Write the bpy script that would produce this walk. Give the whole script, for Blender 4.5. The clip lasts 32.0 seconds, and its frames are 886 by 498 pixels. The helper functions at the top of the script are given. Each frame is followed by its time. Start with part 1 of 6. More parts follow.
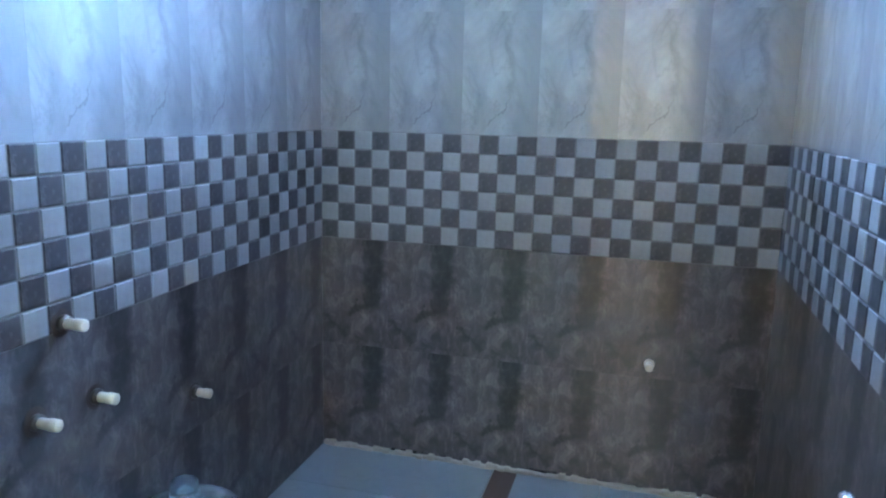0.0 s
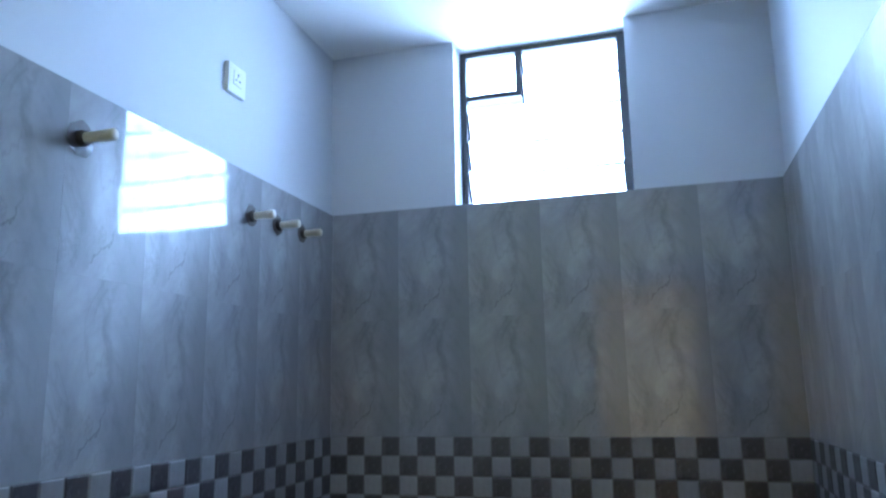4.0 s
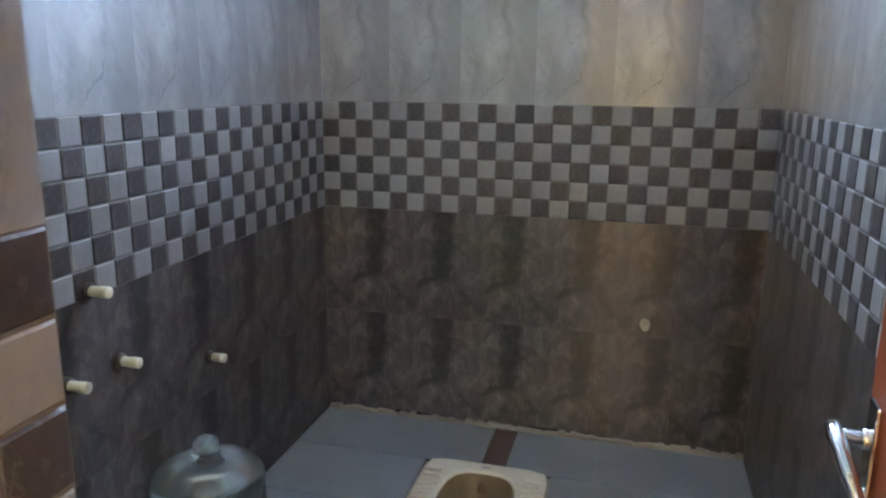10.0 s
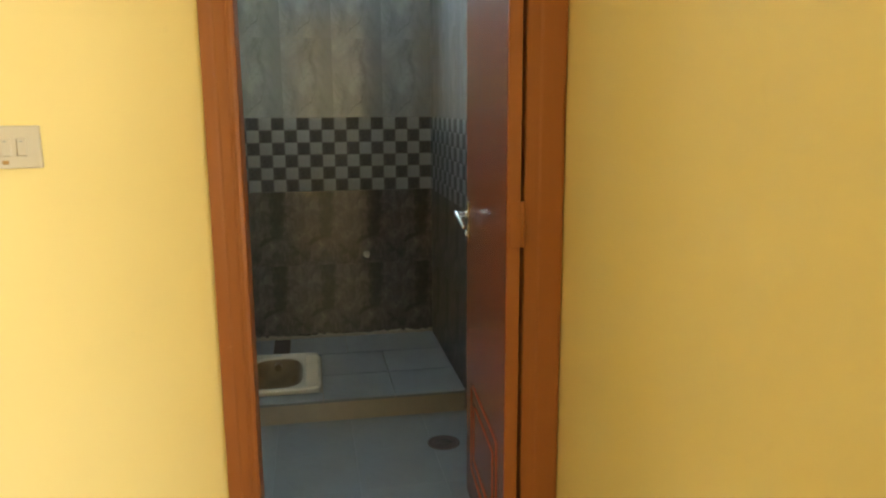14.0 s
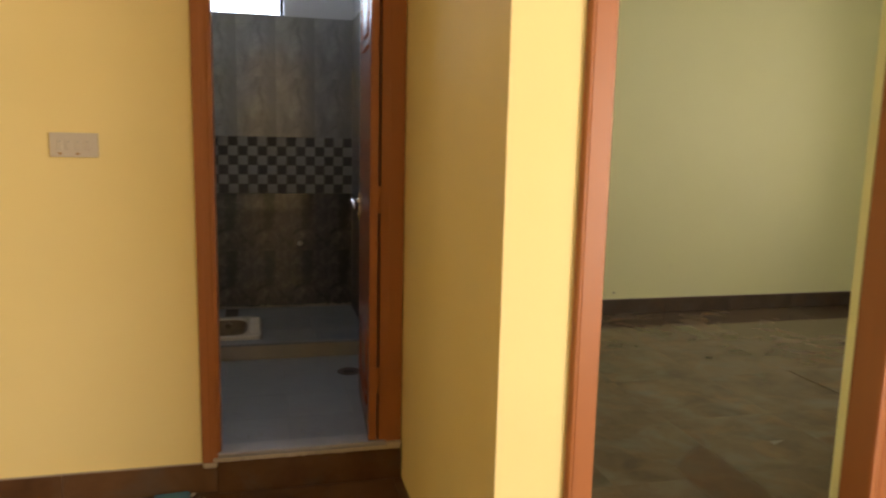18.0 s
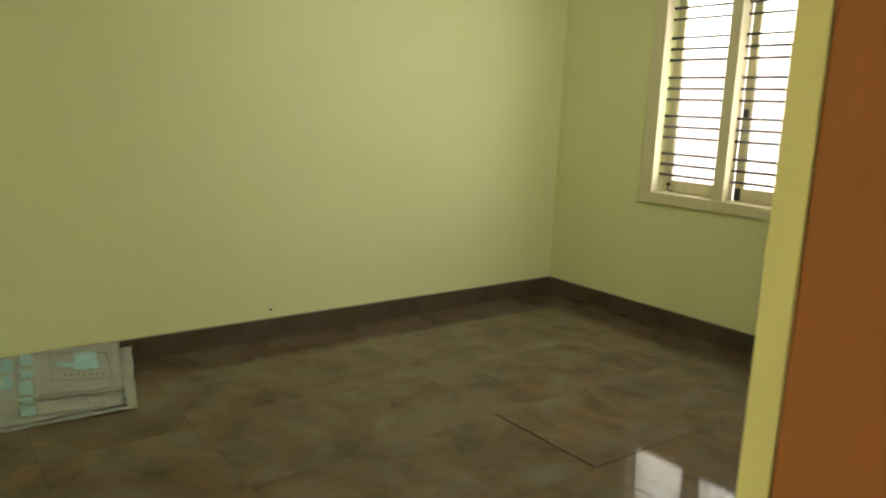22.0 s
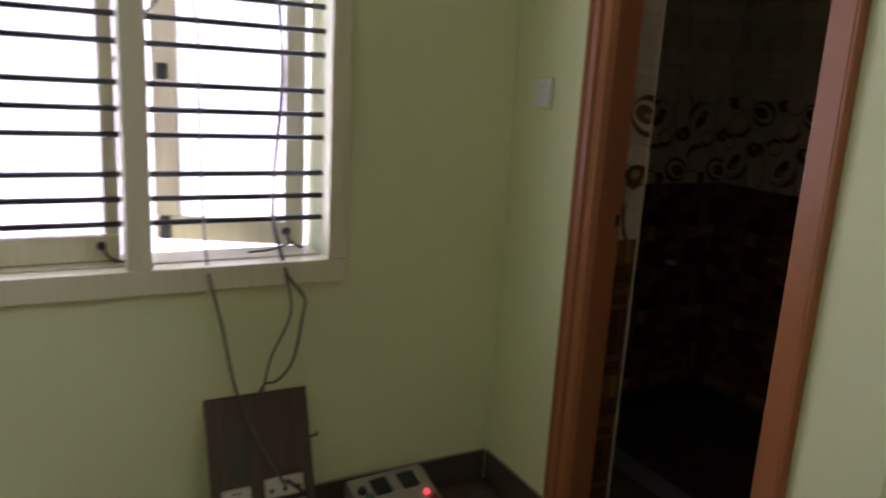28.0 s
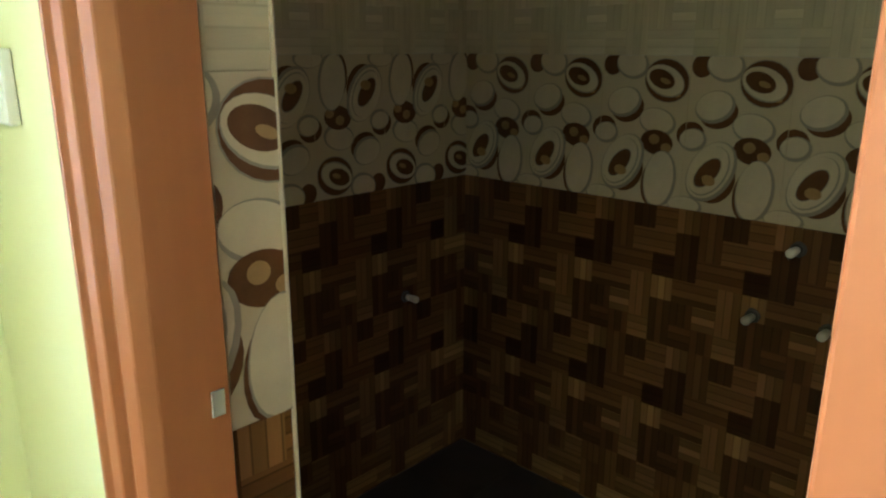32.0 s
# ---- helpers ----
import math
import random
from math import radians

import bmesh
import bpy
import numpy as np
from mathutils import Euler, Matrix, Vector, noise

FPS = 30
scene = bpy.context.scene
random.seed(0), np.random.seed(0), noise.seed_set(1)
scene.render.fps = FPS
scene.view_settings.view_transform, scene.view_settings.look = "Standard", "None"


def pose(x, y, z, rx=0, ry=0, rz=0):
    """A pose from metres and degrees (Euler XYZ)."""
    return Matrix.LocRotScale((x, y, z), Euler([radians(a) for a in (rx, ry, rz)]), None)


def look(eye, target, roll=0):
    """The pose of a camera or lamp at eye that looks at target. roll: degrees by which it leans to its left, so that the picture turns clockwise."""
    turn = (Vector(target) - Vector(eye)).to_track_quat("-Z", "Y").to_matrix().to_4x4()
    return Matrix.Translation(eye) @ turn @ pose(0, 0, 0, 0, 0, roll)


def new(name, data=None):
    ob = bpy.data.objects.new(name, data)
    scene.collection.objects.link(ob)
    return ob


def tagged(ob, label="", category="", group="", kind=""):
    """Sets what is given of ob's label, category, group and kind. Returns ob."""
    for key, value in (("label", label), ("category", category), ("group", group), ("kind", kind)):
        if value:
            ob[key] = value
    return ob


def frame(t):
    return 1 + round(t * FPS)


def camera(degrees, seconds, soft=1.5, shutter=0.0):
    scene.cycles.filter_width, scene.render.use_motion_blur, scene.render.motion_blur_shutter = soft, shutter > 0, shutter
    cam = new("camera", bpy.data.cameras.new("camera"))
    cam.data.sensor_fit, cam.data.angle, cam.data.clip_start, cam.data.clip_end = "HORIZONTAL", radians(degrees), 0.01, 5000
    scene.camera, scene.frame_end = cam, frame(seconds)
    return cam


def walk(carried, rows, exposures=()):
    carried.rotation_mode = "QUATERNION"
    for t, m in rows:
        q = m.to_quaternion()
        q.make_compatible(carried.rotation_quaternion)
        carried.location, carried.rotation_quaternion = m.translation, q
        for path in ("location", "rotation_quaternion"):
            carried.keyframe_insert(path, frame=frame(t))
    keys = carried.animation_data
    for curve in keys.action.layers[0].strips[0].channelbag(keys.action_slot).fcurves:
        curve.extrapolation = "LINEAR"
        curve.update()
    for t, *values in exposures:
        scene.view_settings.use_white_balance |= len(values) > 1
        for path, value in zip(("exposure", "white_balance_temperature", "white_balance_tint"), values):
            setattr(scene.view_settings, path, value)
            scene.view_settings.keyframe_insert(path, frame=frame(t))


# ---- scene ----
# ---------------------------------------------------------------- camera
cam = camera(62.0, 32.0, soft=2.2, shutter=0.5)
PATH = [
    (0.0, pose(1.105, -2.375, 1.431, 0, 0, 15.48) @ pose(0, 0, 0, 79.34, 0, 0) @ pose(0, 0, 0, 0, 0, 1.36)),
    (0.5, pose(1.105, -2.374, 1.441, 0, 0, 15.34) @ pose(0, 0, 0, 80.12, 0, 0) @ pose(0, 0, 0, 0, 0, 1.07)),
    (1.0, pose(1.105, -2.378, 1.450, 0, 0, 15.46) @ pose(0, 0, 0, 83.40, 0, 0) @ pose(0, 0, 0, 0, 0, 0.78)),
    (1.5, pose(1.105, -2.379, 1.459, 0, 0, 15.67) @ pose(0, 0, 0, 86.24, 0, 0) @ pose(0, 0, 0, 0, 0, 0.53)),
    (2.0, pose(1.105, -2.376, 1.472, 0, 0, 15.93) @ pose(0, 0, 0, 88.50, 0, 0) @ pose(0, 0, 0, 0, 0, 0.10)),
    (2.5, pose(1.105, -2.381, 1.482, 0, 0, 16.34) @ pose(0, 0, 0, 91.03, 0, 0) @ pose(0, 0, 0, 0, 0, -0.39)),
    (3.0, pose(1.105, -2.380, 1.492, 0, 0, 16.62) @ pose(0, 0, 0, 94.11, 0, 0) @ pose(0, 0, 0, 0, 0, -0.79)),
    (3.5, pose(1.105, -2.384, 1.500, 0, 0, 16.54) @ pose(0, 0, 0, 97.20, 0, 0) @ pose(0, 0, 0, 0, 0, -0.79)),
    (4.0, pose(1.104, -2.385, 1.507, 0, 0, 16.17) @ pose(0, 0, 0, 100.77, 0, 0) @ pose(0, 0, 0, 0, 0, -0.95)),
    (4.5, pose(1.104, -2.393, 1.493, 0, 0, 15.87) @ pose(0, 0, 0, 104.32, 0, 0) @ pose(0, 0, 0, 0, 0, -1.02)),
    (6.5, pose(1.104, -2.372, 1.497, 0, 0, 17.08) @ pose(0, 0, 0, 107.40, 0, 0) @ pose(0, 0, 0, 0, 0, -0.70)),
    (7.0, pose(1.104, -2.384, 1.499, 0, 0, 17.24) @ pose(0, 0, 0, 102.12, 0, 0) @ pose(0, 0, 0, 0, 0, -0.43)),
    (7.5, pose(1.105, -2.389, 1.481, 0, 0, 17.05) @ pose(0, 0, 0, 96.86, 0, 0) @ pose(0, 0, 0, 0, 0, -0.45)),
    (8.0, pose(1.104, -2.398, 1.477, 0, 0, 17.08) @ pose(0, 0, 0, 92.84, 0, 0) @ pose(0, 0, 0, 0, 0, 0.05)),
    (8.5, pose(1.105, -2.399, 1.464, 0, 0, 16.89) @ pose(0, 0, 0, 89.52, 0, 0) @ pose(0, 0, 0, 0, 0, -0.02)),
    (9.0, pose(1.090, -2.412, 1.450, 0, 0, 16.09) @ pose(0, 0, 0, 84.59, 0, 0) @ pose(0, 0, 0, 0, 0, 0.38)),
    (9.5, pose(1.089, -2.427, 1.437, 0, 0, 15.38) @ pose(0, 0, 0, 80.47, 0, 0) @ pose(0, 0, 0, 0, 0, 0.72)),
    (10.0, pose(1.088, -2.450, 1.432, 0, 0, 14.69) @ pose(0, 0, 0, 77.04, 0, 0) @ pose(0, 0, 0, 0, 0, 0.60)),
    (10.5, pose(1.078, -2.500, 1.427, 0, 0, 13.80) @ pose(0, 0, 0, 77.15, 0, 0) @ pose(0, 0, 0, 0, 0, 0.75)),
    (11.0, pose(1.080, -2.633, 1.420, 0, 0, 9.99) @ pose(0, 0, 0, 77.09, 0, 0) @ pose(0, 0, 0, 0, 0, 0.69)),
    (11.5, pose(1.050, -2.811, 1.440, 0, 0, 6.80) @ pose(0, 0, 0, 76.30, 0, 0) @ pose(0, 0, 0, 0, 0, 0.52)),
    (12.0, pose(0.979, -2.938, 1.469, 0, 0, 3.37) @ pose(0, 0, 0, 77.74, 0, 0) @ pose(0, 0, 0, 0, 0, 0.74)),
    (12.5, pose(0.909, -3.149, 1.430, 0, 0, -1.10) @ pose(0, 0, 0, 79.29, 0, 0) @ pose(0, 0, 0, 0, 0, 0.19)),
    (13.0, pose(0.891, -3.391, 1.413, 0, 0, -4.89) @ pose(0, 0, 0, 79.16, 0, 0) @ pose(0, 0, 0, 0, 0, -0.15)),
    (13.5, pose(0.904, -3.593, 1.402, 0, 0, -7.69) @ pose(0, 0, 0, 78.94, 0, 0) @ pose(0, 0, 0, 0, 0, -0.37)),
    (14.0, pose(0.866, -3.846, 1.404, 0, 0, -10.24) @ pose(0, 0, 0, 79.09, 0, 0) @ pose(0, 0, 0, 0, 0, -0.30)),
    (14.5, pose(0.823, -4.082, 1.411, 0, 0, -11.27) @ pose(0, 0, 0, 79.21, 0, 0) @ pose(0, 0, 0, 0, 0, -0.40)),
    (16.5, pose(0.821, -4.895, 1.407, 0, 0, -10.71) @ pose(0, 0, 0, 79.75, 0, 0) @ pose(0, 0, 0, 0, 0, 0.65)),
    (17.0, pose(0.854, -4.992, 1.397, 0, 0, -10.62) @ pose(0, 0, 0, 80.16, 0, 0) @ pose(0, 0, 0, 0, 0, 0.94)),
    (17.5, pose(0.872, -5.041, 1.390, 0, 0, -11.27) @ pose(0, 0, 0, 80.83, 0, 0) @ pose(0, 0, 0, 0, 0, 1.58)),
    (18.0, pose(0.892, -5.065, 1.394, 0, 0, -13.99) @ pose(0, 0, 0, 81.19, 0, 0) @ pose(0, 0, 0, 0, 0, 1.30)),
    (18.5, pose(0.923, -5.041, 1.396, 0, 0, -19.25) @ pose(0, 0, 0, 81.20, 0, 0) @ pose(0, 0, 0, 0, 0, 1.13)),
    (19.0, pose(0.926, -4.972, 1.374, 0, 0, -25.41) @ pose(0, 0, 0, 81.66, 0, 0) @ pose(0, 0, 0, 0, 0, 1.18)),
    (19.5, pose(0.945, -4.855, 1.370, 0, 0, -29.44) @ pose(0, 0, 0, 80.90, 0, 0) @ pose(0, 0, 0, 0, 0, 2.01)),
    (20.0, pose(1.138, -4.648, 1.340, 0, 0, -31.78) @ pose(0, 0, 0, 79.40, 0, 0) @ pose(0, 0, 0, 0, 0, 1.78)),
    (20.5, pose(1.306, -4.413, 1.355, 0, 0, -34.71) @ pose(0, 0, 0, 78.53, 0, 0) @ pose(0, 0, 0, 0, 0, 2.63)),
    (21.0, pose(1.457, -4.132, 1.375, 0, 0, -36.88) @ pose(0, 0, 0, 78.45, 0, 0) @ pose(0, 0, 0, 0, 0, 2.86)),
    (21.5, pose(1.682, -3.890, 1.388, 0, 0, -37.29) @ pose(0, 0, 0, 78.76, 0, 0) @ pose(0, 0, 0, 0, 0, 1.90)),
    (22.0, pose(1.909, -3.678, 1.379, 0, 0, -37.22) @ pose(0, 0, 0, 78.96, 0, 0) @ pose(0, 0, 0, 0, 0, 2.22)),
    (22.5, pose(2.086, -3.501, 1.405, 0, 0, -34.40) @ pose(0, 0, 0, 80.28, 0, 0) @ pose(0, 0, 0, 0, 0, 1.97)),
    (23.0, pose(2.224, -3.329, 1.421, 0, 0, -35.04) @ pose(0, 0, 0, 80.97, 0, 0) @ pose(0, 0, 0, 0, 0, 2.82)),
    (23.5, pose(2.364, -3.128, 1.419, 0, 0, -38.52) @ pose(0, 0, 0, 81.98, 0, 0) @ pose(0, 0, 0, 0, 0, 3.25)),
    (24.0, pose(2.476, -2.929, 1.421, 0, 0, -45.45) @ pose(0, 0, 0, 82.39, 0, 0) @ pose(0, 0, 0, 0, 0, 4.70)),
    (24.5, pose(2.590, -2.664, 1.414, 0, 0, -50.64) @ pose(0, 0, 0, 82.14, 0, 0) @ pose(0, 0, 0, 0, 0, 4.45)),
    (26.5, pose(3.072, -1.702, 1.403, 0, 0, -89.21) @ pose(0, 0, 0, 78.79, 0, 0) @ pose(0, 0, 0, 0, 0, 3.17)),
    (27.0, pose(3.304, -1.578, 1.411, 0, 0, -97.43) @ pose(0, 0, 0, 78.47, 0, 0) @ pose(0, 0, 0, 0, 0, 3.65)),
    (27.5, pose(3.537, -1.468, 1.421, 0, 0, -106.84) @ pose(0, 0, 0, 77.87, 0, 0) @ pose(0, 0, 0, 0, 0, 3.37)),
    (28.0, pose(3.833, -1.456, 1.414, 0, 0, -118.51) @ pose(0, 0, 0, 77.25, 0, 0) @ pose(0, 0, 0, 0, 0, 3.28)),
    (28.6, pose(4.095, -1.661, 1.439, 0, 0, -129.38) @ pose(0, 0, 0, 77.76, 0, 0) @ pose(0, 0, 0, 0, 0, 2.52)),
    (29.0, pose(4.288, -1.787, 1.465, 0, 0, -135.53) @ pose(0, 0, 0, 77.20, 0, 0) @ pose(0, 0, 0, 0, 0, 1.96)),
    (29.5, pose(4.453, -1.911, 1.456, 0, 0, -141.69) @ pose(0, 0, 0, 77.71, 0, 0) @ pose(0, 0, 0, 0, 0, 0.76)),
    (30.1, pose(4.586, -2.141, 1.453, 0, 0, -141.23) @ pose(0, 0, 0, 77.65, 0, 0) @ pose(0, 0, 0, 0, 0, -0.15)),
    (31.0, pose(4.707, -2.394, 1.433, 0, 0, -140.30) @ pose(0, 0, 0, 76.57, 0, 0) @ pose(0, 0, 0, 0, 0, 0.41)),
    (32.0, pose(4.731, -2.518, 1.449, 0, 0, -136.53) @ pose(0, 0, 0, 74.51, 0, 0) @ pose(0, 0, 0, 0, 0, 0.13)),
]
EXPOSURES = [(0.0, 4.6, 4500, 12), (2.0, 4.45, 4650, 12), (3.0, 3.9, 4800, 10), (4.0, 2.9, 4900, 13), (4.5, 2.4, 5000, 8), (6.5, 0.5, 5400, 12), (7.0, 0.65, 5500, 16), (8.0, 2.35, 5650, 18), (8.5, 2.85, 5750, 17), (10.5, 4.35, 6000, 16), (11.2, 4.45, 6150, 12),
             (12.0, 4.2, 6700, 12), (13.0, 3.6, 6750, 2), (14.5, 2.9, 6850, 1), (16.5, 2.25, 7500, 12), (18.5, 2.1, 7200, 23), (19.2, 2.3, 6400, 26), (20.5, 2.1, 6000, 30),
             (22.0, 2.4, 7200, -1), (23.0, 2.45, 7000, -1), (24.0, 2.1, 6800, 3), (26.5, 1.85, 5600, 18), (28.0, 2.1, 5350, 25), (29.0, 3.05, 5250, 27), (30.0, 3.35, 5250, 23), (31.0, 3.9, 5150, 13), (32.0, 4.7, 5150, 7)]
walk(cam, PATH, EXPOSURES)

# ---------------------------------------------------------------- world, sun, large lights
SUN_DIR = Vector((-0.55, -0.45, 0.75)).normalized()       # towards the sun
world = bpy.data.worlds.new("sky")
scene.world = world
world.use_nodes = True
wn, wl = world.node_tree.nodes, world.node_tree.links
sky = wn.new("ShaderNodeTexSky")
sky.sky_type = "NISHITA"
sky.sun_disc = False
sky.sun_elevation = math.asin(SUN_DIR.z)
sky.sun_rotation = math.atan2(SUN_DIR.x, SUN_DIR.y)
wl.new(sky.outputs["Color"], wn["Background"].inputs["Color"])
wn["Background"].inputs["Strength"].default_value = 0.12
sun = new("sun", bpy.data.lights.new("sun", "SUN"))
sun.data.energy, sun.data.angle, sun.data.color = 3.5, radians(0.6), (1.0, 0.95, 0.88)
sun.matrix_basis = Matrix.Translation((0, 0, 30)) @ SUN_DIR.to_track_quat("Z", "Y").to_matrix().to_4x4()


def window_light(name, m, width, height, energy, color, spread=180):
    """The sky's light through an opening; some openings are assumed out of view."""
    lamp = new(name, bpy.data.lights.new(name, "AREA"))
    lamp.data.shape, lamp.data.size, lamp.data.size_y = "RECTANGLE", width, height
    lamp.data.energy, lamp.data.color, lamp.data.spread = energy, color, radians(spread)
    lamp.matrix_basis = m
    return lamp


window_light("bathroom_window_light", look((0.752, 0.30, 2.45), (0.752, -1.0, 2.35)), 0.95, 0.75, 8.4, (0.62, 0.80, 1.0))
# Side daylight follows the hall walls' shading; its opening is assumed and unseen.
window_light("balcony_door_light", look((3.79, -6.02, 1.15), (1.37, -5.0, 1.1)), 1.7, 2.0, 38.0, (1.0, 0.95, 0.86))
# Added lamp in an assumed opening behind the view; no doorway is known there.
window_light("entrance_door_light", look((2.75, -8.24, 1.15), (2.4, -3.0, 1.15)), 0.86, 2.0, 2.5, (1.0, 0.95, 0.86))
for y_low, y_high in ((-1.102, -0.662), (-1.622, -1.175), (-2.181, -1.690)):       # one for each light of the window
    y_mid = (y_low + y_high) / 2
    window_light("bedroom_window_light", look((5.995, y_mid, 1.555), (4.0, y_mid, 1.70)), y_high - y_low - 0.06, 1.24, 1.1, (1.0, 0.98, 0.95))
# Fill light for the window wall through a made-up high opening, out of view.
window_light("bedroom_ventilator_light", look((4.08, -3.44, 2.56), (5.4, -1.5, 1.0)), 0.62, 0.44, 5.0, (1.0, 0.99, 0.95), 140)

# ---------------------------------------------------------------- materials
def node_mat(name):
    m = bpy.data.materials.new(name)
    m.use_nodes = True
    return m, m.node_tree.nodes, m.node_tree.links, m.node_tree.nodes["Principled BSDF"]


def ramp(nodes, stops):
    r = nodes.new("ShaderNodeValToRGB")
    while len(r.color_ramp.elements) < len(stops):
        r.color_ramp.elements.new(0.5)
    for e, (p, c) in zip(r.color_ramp.elements, stops):
        e.position, e.color = p, (*c, 1)
    return r


def noise_node(nodes, links, vec, scale, detail=4, rough=0.55, distortion=0.0):
    n = nodes.new("ShaderNodeTexNoise")
    n.inputs["Scale"].default_value = scale
    n.inputs["Detail"].default_value = detail
    n.inputs["Roughness"].default_value = rough
    n.inputs["Distortion"].default_value = distortion
    if vec is not None:
        links.new(vec, n.inputs["Vector"])
    return n


def mix_rgb(nodes, links, fac, a, b, mode="MIX"):
    m = nodes.new("ShaderNodeMix")
    m.data_type, m.blend_type = "RGBA", mode
    for sock, val in ((m.inputs[0], fac), (m.inputs[6], a), (m.inputs[7], b)):
        if isinstance(val, (int, float)):
            sock.default_value = val
        elif isinstance(val, tuple):
            sock.default_value = (*val, 1)
        else:
            links.new(val, sock)
    return m.outputs[2]


def add_bump(nodes, links, bsdf, height, strength, distance=0.002):
    b = nodes.new("ShaderNodeBump")
    b.inputs["Strength"].default_value, b.inputs["Distance"].default_value = strength, distance
    links.new(height, b.inputs["Height"])
    links.new(b.outputs["Normal"], bsdf.inputs["Normal"])


def coords(nodes, links, scale=(1, 1, 1), turn=(0, 0, 0), kind="Object"):
    tc, mp = nodes.new("ShaderNodeTexCoord"), nodes.new("ShaderNodeMapping")
    mp.inputs["Scale"].default_value = scale
    mp.inputs["Rotation"].default_value = turn
    links.new(tc.outputs[kind], mp.inputs["Vector"])
    return mp.outputs["Vector"]


def random_value(nodes):
    return nodes.new("ShaderNodeObjectInfo").outputs["Random"]


def plain(name, color, rough=0.5, metal=0.0, vary=0.12, scale=18.0, bump=0.15, **extra):
    """A surface of one paint or stuff, with grain and slow stains."""
    m, n, l, b = node_mat(name)
    v = coords(n, l)
    big = noise_node(n, l, v, scale * 0.14, 4, 0.6)
    fine = noise_node(n, l, v, scale * 4, 3, 0.6)
    dark = tuple(c * (1 - vary) for c in color)
    lite = tuple(min(1, c * (1 + vary)) for c in color)
    r1 = ramp(n, [(0.3, dark), (0.7, lite)])
    l.new(big.outputs["Fac"], r1.inputs[0])
    col = mix_rgb(n, l, 0.25, r1.outputs[0], mix_rgb(n, l, fine.outputs["Fac"], dark, lite))
    l.new(col, b.inputs["Base Color"])
    rr = n.new("ShaderNodeMapRange")
    rr.inputs[3].default_value, rr.inputs[4].default_value = max(0.02, rough - 0.08), min(1, rough + 0.08)
    l.new(big.outputs["Fac"], rr.inputs[0])
    l.new(rr.outputs[0], b.inputs["Roughness"])
    b.inputs["Metallic"].default_value = metal
    for key, val in extra.items():
        b.inputs[key.replace("_", " ")].default_value = val
    if bump:
        add_bump(n, l, b, fine.outputs["Fac"], bump, 0.001)
    return m


def wall_paint(name, color, tint, rough=0.75):
    """Emulsion on slightly uneven plaster: roller grain, trowel waves, faint scuffs."""
    m, n, l, b = node_mat(name)
    v = coords(n, l)
    waves = noise_node(n, l, v, 1.3, 3, 0.5)
    grain = noise_node(n, l, v, 260, 3, 0.6)
    scuff = noise_node(n, l, v, 6, 8, 0.7, 0.4)
    r = ramp(n, [(0.3, color), (0.75, tint)])
    l.new(waves.outputs["Fac"], r.inputs[0])
    sr = ramp(n, [(0.66, (0, 0, 0)), (0.85, (1, 1, 1))])
    l.new(scuff.outputs["Fac"], sr.inputs[0])
    damp = n.new("ShaderNodeMath")
    damp.operation = "MULTIPLY"
    damp.inputs[1].default_value = 0.22
    l.new(sr.outputs[0], damp.inputs[0])
    col = mix_rgb(n, l, damp.outputs[0], r.outputs[0], tuple(c * 0.62 for c in color))
    l.new(col, b.inputs["Base Color"])
    b.inputs["Roughness"].default_value = rough
    b.inputs["Specular IOR Level"].default_value = 0.25
    add = n.new("ShaderNodeMath")
    add.operation = "MULTIPLY_ADD"
    add.inputs[1].default_value = 6.0
    l.new(waves.outputs["Fac"], add.inputs[0])
    l.new(grain.outputs["Fac"], add.inputs[2])
    add_bump(n, l, b, add.outputs[0], 0.22, 0.0012)
    return m


def math_node(nodes, links, op, a, b=None, c=None):
    m = nodes.new("ShaderNodeMath")
    m.operation = op
    for k, val in enumerate((a, b, c)):
        if val is None:
            continue
        if isinstance(val, (int, float)):
            m.inputs[k].default_value = val
        else:
            links.new(val, m.inputs[k])
    return m.outputs[0]


def span(nodes, links, value, lo, hi, soft):
    """One inside lo..hi, nought outside, with soft ends."""
    up, down = nodes.new("ShaderNodeMapRange"), nodes.new("ShaderNodeMapRange")
    up.interpolation_type = down.interpolation_type = "SMOOTHSTEP"
    for node, a, b in ((up, lo - soft, lo + soft), (down, hi + soft, hi - soft)):
        node.inputs[1].default_value, node.inputs[2].default_value = a, b
        links.new(value, node.inputs[0])
    return math_node(nodes, links, "MULTIPLY", up.outputs[0], down.outputs[0])


